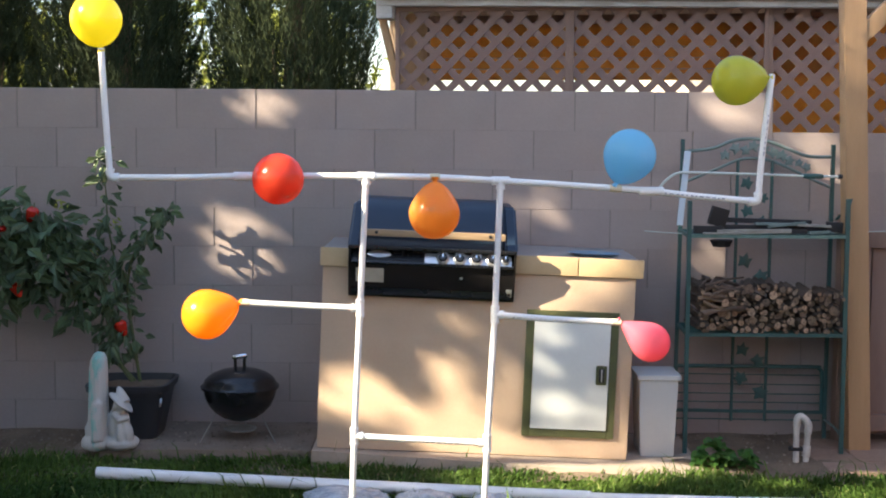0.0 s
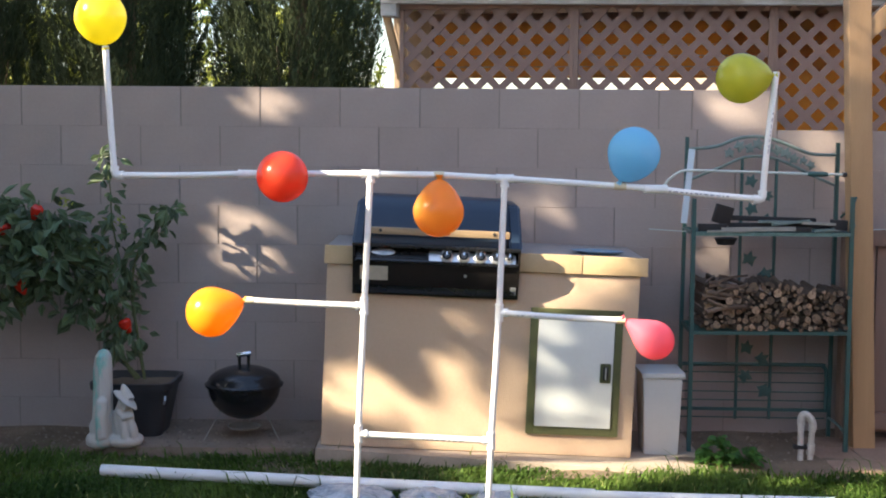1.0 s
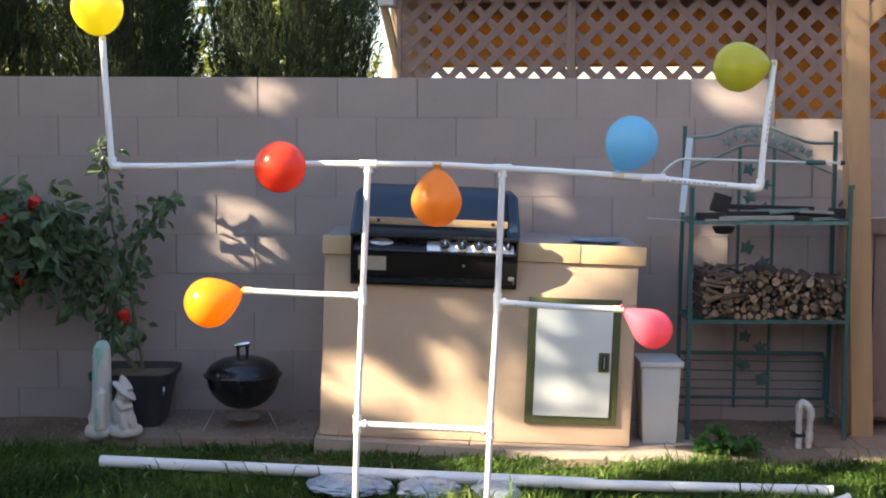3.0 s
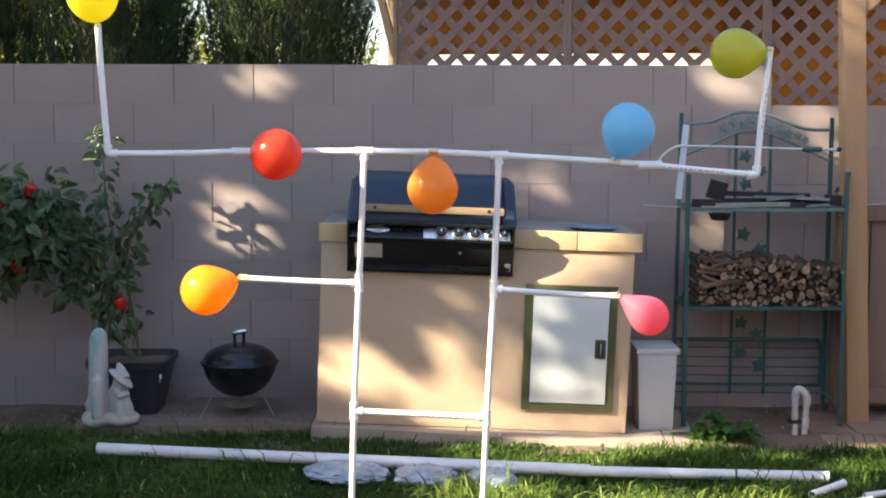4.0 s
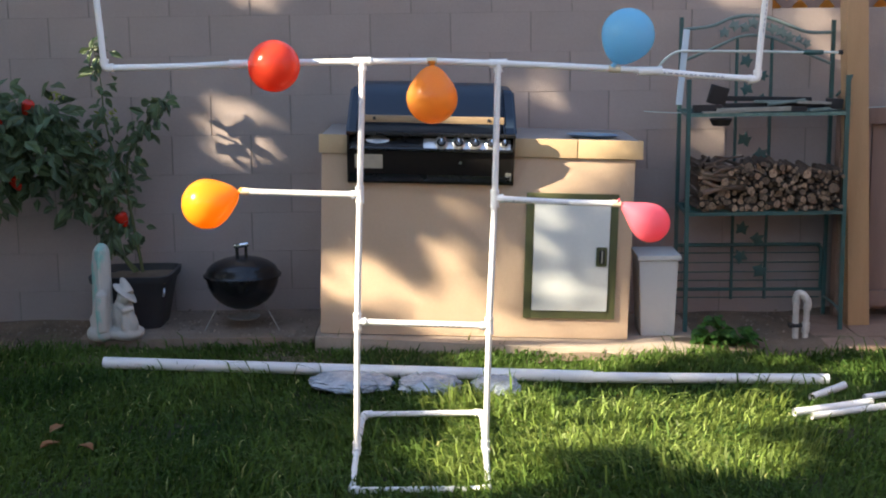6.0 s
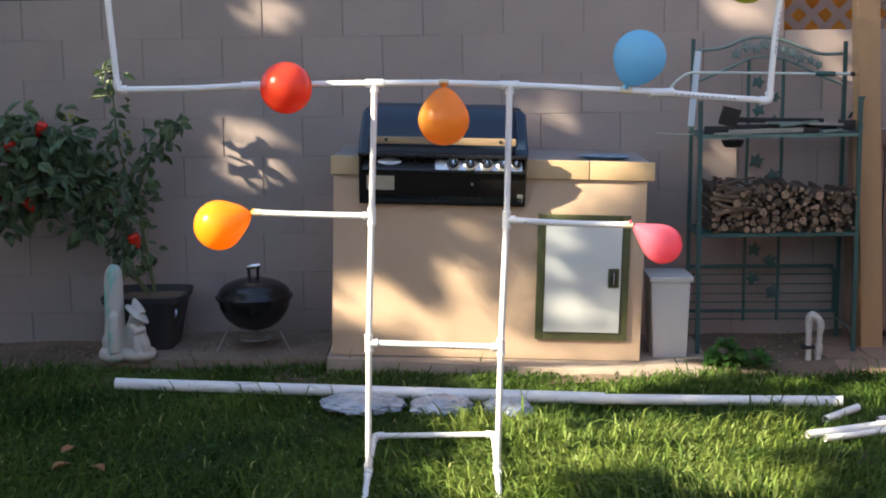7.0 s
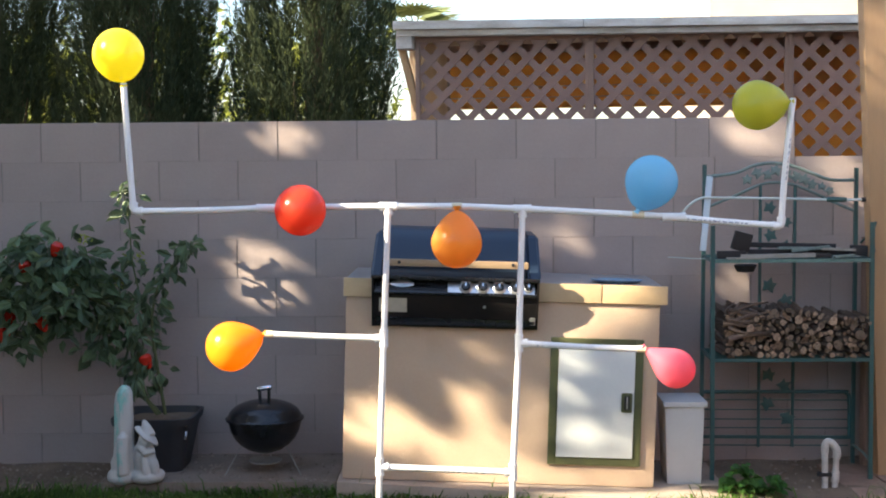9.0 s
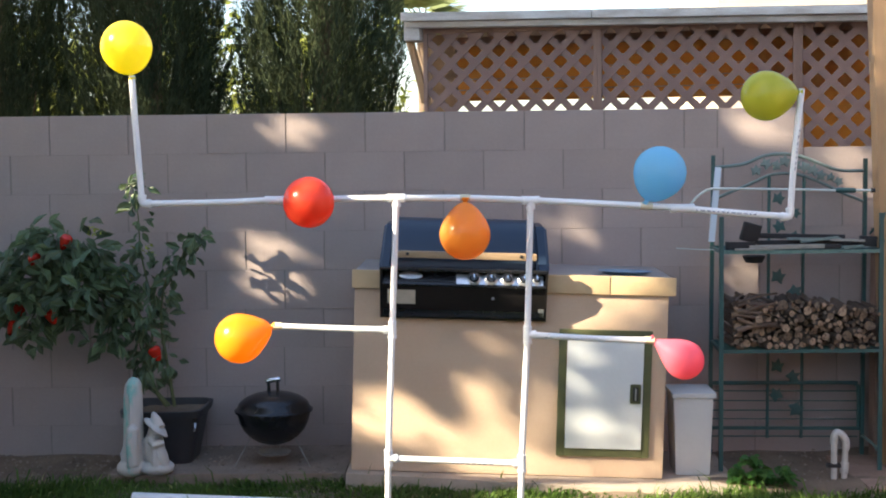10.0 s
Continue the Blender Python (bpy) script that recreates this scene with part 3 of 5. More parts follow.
part("side_grip", tube([(0.176, -0.186, 0.222), (0.178, -0.202, 0.205), (0.170, -0.184, 0.186)], 0.006, 8), M_STEEL, pot)

pepper = thing("pepper_plant", "tall leafy pepper plant with red fruits growing in a pot", "plant", pose(-1.51, 6.50, 0.272))
STEMS = [
    [(-0.03, 0, 0), (-0.09, -0.02, 0.10), (-0.13, -0.03, 0.24), (-0.19, -0.05, 0.53), (-0.33, -0.06, 0.72), (-0.47, -0.07, 0.80)],
    [(-0.02, 0.02, 0), (-0.09, 0, 0.10), (-0.10, -0.02, 0.24), (-0.08, -0.03, 0.48), (-0.13, -0.03, 0.77), (-0.14, -0.03, 0.95), (-0.17, -0.02, 1.12)],
    [(0.01, 0, 0), (-0.02, -0.02, 0.24), (-0.04, -0.03, 0.45), (-0.01, -0.03, 0.63), (0.05, -0.02, 0.72), (0.12, -0.02, 0.82), (0.17, -0.02, 0.84)],
    [(-0.10, -0.01, 0.10), (-0.11, -0.06, 0.38), (-0.16, -0.08, 0.54), (-0.20, -0.08, 0.69)],
    [(-0.33, -0.06, 0.72), (-0.49, -0.08, 0.83), (-0.65, -0.10, 0.80), (-0.78, -0.10, 0.66), (-0.80, -0.10, 0.49)],
    [(-0.19, -0.05, 0.53), (-0.38, -0.10, 0.60), (-0.56, -0.14, 0.57), (-0.70, -0.14, 0.38)],
    [(-0.33, -0.06, 0.72), (-0.41, -0.12, 0.65), (-0.47, -0.14, 0.48)],
    [(-0.19, -0.05, 0.53), (-0.27, -0.02, 0.48), (-0.32, 0.0, 0.36)],
    [(-0.49, -0.08, 0.83), (-0.60, -0.16, 0.72), (-0.66, -0.18, 0.56)],
]
spots, ways, grow = [], [], []
for i, st in enumerate(STEMS):
    path = smooth_path(st, 9)
    part("stem", tube(path, [0.009 - 0.007 * k / (len(path) - 1) for k in range(len(path))], 7), M_STEM, pepper)
    for k, p in enumerate(path):
        if p.z < 0.16:
            continue
        full = p.x < -0.28 and i != 0
        for _ in range(random.choice((5, 6, 7)) if full else random.choice((1, 2, 2, 3))):
            reach = rng.normal(0, 0.062 if full else 0.028, 3) * (1, 0.9, 0.9)
            spots.append(np.array(p) + reach)
            ways.append(np.array((reach[0] * 9, reach[1] * 9 - 0.15, -0.55)) + rng.normal(0, 0.45, 3))
            grow.append(rng.uniform(0.065, 0.125) if full else rng.uniform(0.05, 0.095))
    tip = np.array(path[-1])
    for a in rng.uniform(0, math.tau, 7):
        spots.append(tip + rng.normal(0, 0.012, 3))
        ways.append(np.array((math.cos(a), math.sin(a), rng.uniform(-0.7, 0.3))))
        grow.append(rng.uniform(0.055, 0.09))
spots, ways, grow = np.array(spots), np.array(ways), np.array(grow)
v, f = leaf_quads(spots, ways, rng.normal(0, 0.5, (len(spots), 3)) + (0, -0.7, 0.6), grow, grow * rng.uniform(0.42, 0.58, len(spots)))
tagged(sheet_mesh("foliage", v, f, M_LEAF, pepper, "pointed dark green leaves"), kind="stuff")
# young leaves at three sunlit spots, with the sunlight put into their yellow colour
spots = np.repeat(np.array([(-0.35, -0.10, 0.885), (-0.085, -0.07, 0.785), (-0.20, -0.10, 0.66)]), 12, 0) + rng.normal(0, 0.018, (36, 3))
v, f = leaf_quads(spots, rng.normal(0, 0.6, (36, 3)) + (0, 0, 0.25), rng.normal(0, 0.6, (36, 3)) + (0, -0.7, 0.5), rng.uniform(0.02, 0.045, 36), rng.uniform(0.006, 0.014, 36))
tagged(sheet_mesh("sunlit_young_leaves", v, f, M_YELLOW_LEAF, pepper, "young leaves coloured pale yellow-green as sunlit"), kind="stuff")
for x, y, z, tilt in ((-0.45, -0.17, 0.865, 25), (-0.60, -0.20, 0.78, 10), (-0.70, -0.21, 0.45, 35), (-0.535, -0.22, 0.51, -20), (-0.68, -0.20, 0.55, 10), (-0.065, -0.10, 0.31, -20)):
    fruit = turned([(0, -0.075), (0.012, -0.068), (0.024, -0.045), (0.031, -0.02), (0.030, -0.006), (0.018, 0.004), (0, 0.003)], 18, m=pose(x, y, z, 10, tilt, 0))
    for vert in fruit.verts:
        vert.co += Vector((noise.noise(vert.co * 30), noise.noise(vert.co * 30 + Vector((5, 5, 5))), 0)) * 0.005
    fr = part("pepper_fruit", fruit, M_PEPPER, pepper, "glossy red ripe pepper")
    part("stalk", tube([(x, y, z), (x + 0.004, y, z + 0.03)], 0.003, 6), M_STEM, fr)

# ---- plaster garden statue ----
bm = bmesh.new()


def lump(x, y, z, rx, ry, rz, tilt=0.0):
    bmesh.ops.create_icosphere(bm, subdivisions=3, radius=1.0, matrix=pose(x, y, z, 0, tilt, 0) @ Matrix.Diagonal((rx, ry, rz, 1)))


# base, fluted column with two stubby arms, and a crouched rounded form under a wide pointed brim
lump(-0.060, 0, 0.03, 0.075, 0.07, 0.045)
lump(0.055, 0, 0.03, 0.085, 0.075, 0.040)
tube([(-0.054, 0, 0.02), (-0.050, 0, 0.20), (-0.048, 0, 0.37), (-0.046, 0, 0.43), (-0.045, 0, 0.452), (-0.045, 0, 0.462)], [0.052, 0.046, 0.043, 0.038, 0.026, 0.008], 28, bm)
tube([(-0.045, -0.05, 0.05), (-0.045, -0.058, 0.16), (-0.042, -0.052, 0.225), (-0.042, -0.046, 0.245)], [0.030, 0.029, 0.024, 0.008], 18, bm)
tube([(-0.085, -0.02, 0.05), (-0.093, -0.02, 0.10), (-0.090, -0.02, 0.135)], [0.022, 0.020, 0.008], 14, bm)
lump(0.045, 0.0, 0.115, 0.052, 0.050, 0.100)
lump(0.088, -0.028, 0.095, 0.026, 0.036, 0.075, -14)
lump(0.060, -0.040, 0.090, 0.024, 0.032, 0.072, -8)
tube([(0.030, -0.03, 0.175), (0.062, -0.065, 0.150), (0.105, -0.045, 0.160)], [0.020, 0.019, 0.015], 12, bm)
tube([(0.110, -0.03, 0.03), (0.128, -0.035, 0.032)], [0.022, 0.012], 10, bm)
lump(0.055, -0.02, 0.205, 0.034, 0.034, 0.036)
lump(0.064, -0.025, 0.225, 0.070, 0.056, 0.013, 40)
tube([(0.072, -0.02, 0.222), (0.058, -0.012, 0.262), (0.048, -0.008, 0.290), (0.045, -0.007, 0.300)], [0.036, 0.026, 0.013, 0.004], 16, bm)
for vert in bm.verts:
    a = math.atan2(vert.co.y, vert.co.x + 0.048)
    if vert.co.x < -0.005 and vert.co.z > 0.06:
        vert.co.x += 0.0035 * math.cos(11 * a) * math.cos(a)
        vert.co.y += 0.0035 * math.cos(11 * a) * math.sin(a)
    vert.co += Vector((noise.noise(vert.co * 28), noise.noise(vert.co * 28 + Vector((9, 0, 0))), noise.noise(vert.co * 28 + Vector((0, 9, 0))))) * 0.005
statue = tagged(finish(bm, "garden_statue", M_STATUE), "white plaster cactus statue with faded turquoise stripes", "statue")
fuse = statue.modifiers.new("fuse", "REMESH")
fuse.mode, fuse.voxel_size, fuse.use_smooth_shade = "VOXEL", 0.0045, True
soften = statue.modifiers.new("soften", "SMOOTH")
soften.factor, soften.iterations = 0.5, 3
statue.matrix_world = pose(-1.572, 6.17, 0.012)

# ---- waste bin ----
bin_thing = thing("waste_bin", "pale grey plastic waste bin with lid beside the island", "bin", pose(1.025, 6.30, -0.02))
bm = box(-0.095, 0.095, -0.12, 0.12, 0, 0.375, 0.018)
for vert in bm.verts:
    k = 0.86 + 0.14 * vert.co.z / 0.375
    vert.co.x *= k
    vert.co.y *= k
part("body", bm, M_BIN, bin_thing)
bm = box(-0.102, 0.106, -0.130, 0.130, 0.374, 0.398, 0.008)
for vert in bm.verts:
    if vert.co.z > 0.39:
        vert.co.z += 0.012 * (1 - abs(vert.co.x) / 0.11)
part("lid", bm, M_BIN, bin_thing)

# ---- metal rack ----
rack = thing("metal_rack", "teal painted metal shelf rack with ivy leaf scrolls", "shelf", pose(0, 0, -0.04))
RZ = 0.04


def bar(points, r=0.0115, mat=M_TEAL, name="bar", square=False, label=""):
    pts = [(x, y, z + RZ) for x, y, z in points]
    return part(name, tube(smooth_path(pts, 6) if len(pts) > 2 else pts, r, 4 if square else 10), mat, rack, label)


FY, BY = 6.30, 6.66
bar([(1.175, FY, -0.04), (1.174, FY, 1.20)], 0.014, name="front_leg", square=True)
bar([(1.931, FY, -0.04), (1.928, FY, 1.212)], 0.014, name="front_leg", square=True)
bar([(1.185, BY, -0.03), (1.199, BY, 1.49)], 0.013, name="back_leg", square=True)
bar([(1.951, BY, -0.03), (1.955, BY, 1.467)], 0.013, name="back_leg", square=True)
for z in (1.031, 0.556):
    bar([(1.175, FY, z), (1.930, FY, z)], 0.012, M_WORN_TEAL if z > 1 else M_TEAL, name="shelf_rail", square=True)
    bar([(1.195, BY, z), (1.953, BY, z)], 0.011, name="shelf_rail", square=True)
    for a, b in (((1.175, FY), (1.193, BY)), ((1.930, FY), (1.953, BY))):
        bar([(*a, z), (*b, z)], 0.010, name="side_rail", square=True)
    for k in range(9):
        y = FY + 0.03 + k * 0.04
        bar([(1.18, y, z), (1.95, y, z)], 0.0035, name="shelf_wire")
bar([(1.188, BY, 0.343), (1.85, BY, 0.340), (1.915, BY, 0.332), (1.932, BY, 0.29), (1.934, BY, 0.11)], 0.010, name="back_rail")
bar([(1.187, BY, 0.114), (1.952, BY, 0.106)], 0.011, name="back_rail", square=True)
bar([(1.475, BY, 0.06), (1.478, BY, 1.385)], 0.0085, name="back_upright")
bar([(1.646, BY, 0.06), (1.651, BY, 1.385)], 0.0085, name="back_upright")
for z in (0.302, 0.252, 0.203, 0.159, 0.07):
    bar([(1.19, BY + 0.004, z), (1.93, BY + 0.004, z - 0.006)], 0.0034, name="back_wire")
bar([(1.20, BY, 1.428), (1.348, BY, 1.445), (1.451, BY, 1.484), (1.554, BY, 1.494), (1.645, BY, 1.476), (1.737, BY, 1.441), (1.829, BY, 1.409), (1.955, BY, 1.406)], 0.0085, M_WEATHERED, "top_arch", label="sun-faded arched top rail")
bar([(1.20, BY, 1.27), (1.371, BY, 1.341), (1.474, BY, 1.386), (1.554, BY, 1.397), (1.646, BY, 1.384), (1.761, BY, 1.337), (1.83, BY, 1.302), (1.955, BY, 1.25)], 0.0075, M_WEATHERED, "top_arch")
bar([(1.94, FY + 0.02, 1.18), (1.975, FY + 0.10, 1.21), (1.97, FY + 0.18, 1.15), (1.945, FY + 0.24, 1.10)], 0.006, name="side_scroll")
bar([(1.94, FY + 0.02, 1.09), (1.97, FY + 0.12, 1.06), (1.95, BY, 1.05)], 0.006, name="side_scroll")
bar([(1.93, FY, 0.065), (1.94, 6.45, 0.075), (1.95, BY, 0.07)], 0.007, M_WORN_TEAL, name="side_rail")


def ivy(x, z, size, turn, mat=M_TEAL):
    """A flat five-pointed ivy leaf with a raised midrib, cut from sheet metal."""
    lobes = ((0, 0.55), (18, 0.60), (40, 0.95), (62, 0.62), (90, 1.10), (118, 0.62), (140, 0.95), (162, 0.60), (180, 0.55), (222, 0.75), (250, 0.35), (270, 0.22), (290, 0.35), (318, 0.75))
    bm = bmesh.new()
    rims = [[bm.verts.new((math.cos(radians(a)) * r * size, dy, math.sin(radians(a)) * r * size)) for a, r in lobes] for dy in (0.0, 0.004)]
    hubs = [bm.verts.new((0, dy, 0)) for dy in (-0.006, 0.002)]
    n = len(lobes)
    for k in range(n):
        bm.faces.new((hubs[0], rims[0][k], rims[0][(k + 1) % n]))
        bm.faces.new((hubs[1], rims[1][(k + 1) % n], rims[1][k]))
        bm.faces.new((rims[0][k], rims[1][k], rims[1][(k + 1) % n], rims[0][(k + 1) % n]))
    bmesh.ops.transform(bm, matrix=pose(x, BY - 0.012, z + RZ, 0, turn, 0), verts=list(bm.verts))
    part("ivy_leaf", bm, mat, rack, "teal metal ivy leaf")


for x, z, size, turn in ((1.52, 0.42, 0.045, 10), (1.593, 0.367, 0.047, 60), (1.521, 0.275, 0.047, -30), (1.607, 0.207, 0.050, 80), (1.52, 1.265, 0.042, 20), (1.60, 1.20, 0.036, 100), (1.53, 1.125, 0.042, -20), (1.60, 1.08, 0.036, 70),
                         (1.52, 0.872, 0.048, 15), (1.60, 0.795, 0.050, 50)):
    ivy(x, z, size, turn)
for x, z, size, turn in ((1.41, 1.405, 0.030, 0), (1.455, 1.440, 0.032, 40), (1.505, 1.435, 0.030, 75), (1.55, 1.450, 0.033, 10), (1.60, 1.435, 0.030, 55), (1.645, 1.43, 0.031, 120), (1.69, 1.405, 0.032, 20), (1.725, 1.385, 0.030, 80), (1.78, 1.37, 0.024, 10), (1.815, 1.35, 0.026, 50)):
    ivy(x, z, size * 1.2, turn, M_WEATHERED)

board = tagged(finish(box(-0.0145, 0.0145, -0.008, 0.008, 0, 0.352, 0.003), "narrow_board", M_BLUE_BOARD), "narrow pale blue-white board leaning on the rack", "board")
board.matrix_world = pose(1.122, 6.27, 1.084, 0, 5.0, 0)
pole = thing("garden_pole", "thin pale metal pole with a bent end and green grip", "garden tool", pose(0, 0, 0))
part("rod", tube(smooth_path([(1.0, 6.255, 1.244), (1.02, 6.255, 1.26), (1.053, 6.255, 1.299), (1.107, 6.255, 1.331), (1.183, 6.255, 1.334), (1.50, 6.262, 1.327), (1.70, 6.265, 1.321), (1.88, 6.27, 1.319)], 8), 0.006, 10), M_PALE_METAL, pole)
part("grip", tube([(1.70, 6.265, 1.321), (1.71, 6.265, 1.321), (1.785, 6.267, 1.320), (1.795, 6.267, 1.320)], [0.009, 0.012, 0.012, 0.009], 12), M_TEAL, pole, "green rubber grip")
part("pole_end", tube([(1.866, 6.27, 1.319), (1.886, 6.27, 1.319)], 0.011, 12), M_TOOL, pole)
for x0, x1, y, z, r, turn, tilt, mat, words in (
        (1.20, 1.34, 6.33, 1.052, 0.018, 2, 0, M_TOOL, "black metal grill tool lying on the rack"),
        (1.31, 1.66, 6.31, 1.046, 0.010, -3, -1, M_STAKE, "pale flat garden stake lying on the rack"),
        (1.24, 1.42, 6.30, 1.036, 0.004, 1, 0, M_STAKE, "pale flat garden stake lying on the rack"),
        (1.36, 1.90, 6.40, 1.058, 0.014, 2, 0, M_TOOL, "black metal grill tool lying on the rack"),
        (1.38, 1.80, 6.47, 1.085, 0.012, -2, 1.5, M_TOOL, "black metal grill tool lying on the rack"),
        (1.50, 1.76, 6.37, 1.078, 0.006, 4, 1, M_WEATHERED, "weathered grey stick lying on the rack"),
        (1.56, 1.74, 6.35, 1.076, 0.006, -5, -7, M_WEATHERED, "weathered grey stick lying on the rack"),
        (1.66, 1.74, 6.32, 1.046, 0.011, 3, 0, M_TOOL, "black metal grill tool lying on the rack"),
        (1.70, 1.86, 6.34, 1.073, 0.006, -3, 2, M_STAKE, "pale flat garden stake lying on the rack"),
        (1.75, 1.85, 6.31, 1.043, 0.006, 2, -4, M_WEATHERED, "weathered grey stick lying on the rack"),
        (1.84, 1.92, 6.35, 1.066, 0.025, -4, 3, M_TOOL, "black metal grill tool lying on the rack")):
    half = (x1 - x0) / 2
    tool = tagged(finish(box(-half, half, -0.014, 0.014, -r, r, min(0.003, r * 0.5)), "grill_tool" if mat is M_TOOL else "garden_stake", mat), words, "tool", "tools on the rack")
    tool.matrix_world = pose(x0 + half, y, z + 0.008, 0, tilt, turn)
scoop = tagged(finish(box(-0.045, 0.045, -0.012, 0.012, 0, 0.09, 0.006), "dustpan", M_TOOL), "black plastic dustpan lying on tools", "dustpan")
scoop.matrix_world = pose(1.308, 6.345, 1.078, 6, 15, 12)
hook = tagged(finish(turned([(0, 0.015), (0.04, 0.02), (0.055, 0.05), (0.05, 0.052), (0, 0.03)], 24), "hanging_bowl", M_TOOL), "small black bowl hanging under the shelf", "bowl")
hook.matrix_world = pose(1.345, 6.38, 0.955)

# ---- firewood ----
logs = []
tries = 0
while len(logs) < 260 and tries < 30000:
    tries += 1
    r = random.uniform(0.009, 0.026) if tries < 1500 else random.uniform(0.007, 0.016)
    x = random.uniform(1.228 + r, 1.925 - r)
    top = 0.79 + 0.025 * math.sin((x - 1.2) * 7) - 0.03 * math.exp(-((x - 1.40) / 0.05) ** 2)
    z = 0.562 + r + random.random() ** 1.2 * (top - 0.562 - 2 * r)
    if all((x - a) ** 2 + (z - b) ** 2 > (0.93 * (r + c)) ** 2 for a, b, c in logs):
        logs.append((x, z, r))
LOG_MESHES = []
for k in range(6):
    bm = bmesh.new()
    rings = []
    for y, grow in ((0.0, 0.93), (0.006, 1.0), (0.15, 1.02), (0.30, 0.97)):
        rings.append([bm.verts.new((grow * math.cos(j * math.tau / 11) * (1 + 0.3 * noise.noise((j * 1.3, k * 3.1, 0))), y, grow * math.sin(j * math.tau / 11) * (1 + 0.3 * noise.noise((j * 1.3, k * 3.1, 4))))) for j in range(11)])
    for a, b in zip(rings, rings[1:]):
        for j in range(11):
            bm.faces.new((a[j], a[(j + 1) % 11], b[(j + 1) % 11], b[j]))
    bm.faces.new(rings[0]).material_index = 1
    bm.faces.new(rings[-1][::-1]).material_index = 1
    bmesh.ops.recalc_face_normals(bm, faces=bm.faces)
    mesh = bpy.data.meshes.new("log")
    bm.to_mesh(mesh)
    bm.free()
    mesh.materials.append(M_LOG_BARK)
    mesh.materials.append(M_LOG_END)
    LOG_MESHES.append(mesh)
for x, z, r in logs:
    ob = tagged(new("log", random.choice(LOG_MESHES)), "cut branch of firewood with bark stacked on the rack", "firewood", "firewood stack")
    ob.matrix_world = pose(x, 6.30 + random.uniform(-0.03, 0.07), z, random.uniform(-2.5, 2.5), random.uniform(0, 360), random.uniform(-14, 14) * min(1, (x - 1.21) / 0.16, (1.95 - x) / 0.08)) @ Matrix.Diagonal((r, 1, r, 1))
for k in range(9):
    x, z, r = random.uniform(1.21, 1.30), random.uniform(0.62, 0.80), random.uniform(0.008, 0.015)
    lean = random.uniform(-0.05, 0.07)
    path = [(x, 6.285, z), (x + 0.05, 6.29, z + lean * 0.4 + random.uniform(-0.008, 0.008)), (x + 0.11, 6.30, z + lean * 0.8), (x + random.uniform(0.14, 0.24), 6.33, z + lean)]
    tagged(finish(tube(smooth_path(path, 3), [r - 0.0006 * j for j in range(10)], 8), "branch", M_LOG_BARK), "crooked grey branch lying across the firewood", "firewood", "branches on the firewood")
for k in range(16):
    x, z = random.uniform(1.22, 1.36), random.uniform(0.70, 0.80)
    twig = tagged(finish(tube([(x, 6.30, z), (x + random.uniform(0.0, 0.08), 6.40, z + random.uniform(-0.02, 0.05)), (x + random.uniform(0.0, 0.14), 6.50, z + random.uniform(-0.08, 0.03))], 0.005, 6), "twig", M_LOG_BARK), "thin dry branch lying on the firewood", "firewood", "twigs on the firewood")

# ---- post, beam, brace ----
post = thing("pergola_post", "sunlit tan wooden pergola post with knee brace", "post", pose(0, 6.42, -0.05))
bm = box(-0.048, 0.058, -0.05, 0.05, 0, 2.45, 0.004)
for vert in bm.verts:
    vert.co.x += 2.042 - 0.0427 * vert.co.z
part("upright", bm, M_POST, post)
part("beam", box(1.86, 4.2, -0.065, 0.065, 2.34, 2.52, 0.006), M_POST, post)
part("knee_brace", box(-0.04, 0.04, -0.04, 0.04, 0, 0.62, 0.004, m=pose(1.97, 0, 2.02, 0, 47, 0)), M_POST, post)

# ---- gate beside the post ----
gate = thing("wooden_gate", "brown painted wooden gate with vertical boards", "gate", pose(0, 6.55, -0.02))
for k in range(6):
    part("board", box(2.03 + k * 0.112, 2.135 + k * 0.112, 0.02, 0.04, 0.04, 1.02, 0.003), M_BROWN, gate)
part("top_rail", box(1.99, 2.75, -0.02, 0.018, 0.98, 1.06, 0.004), M_BROWN, gate)
part("bottom_rail", box(1.99, 2.75, -0.02, 0.018, 0.06, 0.14, 0.004), M_BROWN, gate)
part("stile", box(1.985, 2.06, -0.024, 0.016, 0.02, 1.065, 0.004), M_BROWN, gate)
gate_post = tagged(finish(box(1.99, 2.06, 6.60, 6.68, -0.06, 1.12, 0.005), "gate_post", M_BROWN), "brown painted wooden gate post", "post")
cord = tagged(finish(tube(smooth_path([(1.0, 6.55, 1.035), (1.2, 6.5, 1.028), (1.6, 6.45, 1.03), (2.3, 6.5, 1.05)], 6), 0.0022, 6), "cord", M_PALE_METAL), "thin pale cord strung along the wall", "cord")


# ---- lattice patio cover behind the wall ----
cover = thing("patio_cover", "neighbouring patio cover with brown lattice screen and white fascia", "patio cover", pose(-0.255, 8.40, 0) @ pose(0, 0, 0, 0, 0, math.degrees(math.atan2(-0.5, 2.70))))
W = 2.76


def slat(a, b, y, parent, half=0.0225, thick=0.006):
    a, b = Vector(a), Vector(b)
    n = Vector((-(b - a).z, 0, (b - a).x)).normalized() * half
    bm = bmesh.new()
    vs = [bm.verts.new(p + s * n + Vector((0, yy, 0))) for yy in (y, y + thick) for p, s in ((a, 1), (a, -1), (b, -1), (b, 1))]
    for q in ((0, 1, 2, 3), (7, 6, 5, 4), (0, 4, 5, 1), (1, 5, 6, 2), (2, 6, 7, 3), (3, 7, 4, 0)):
        bm.faces.new([vs[i] for i in q])
    part("slat", bm, M_LATTICE, parent, smooth=False)


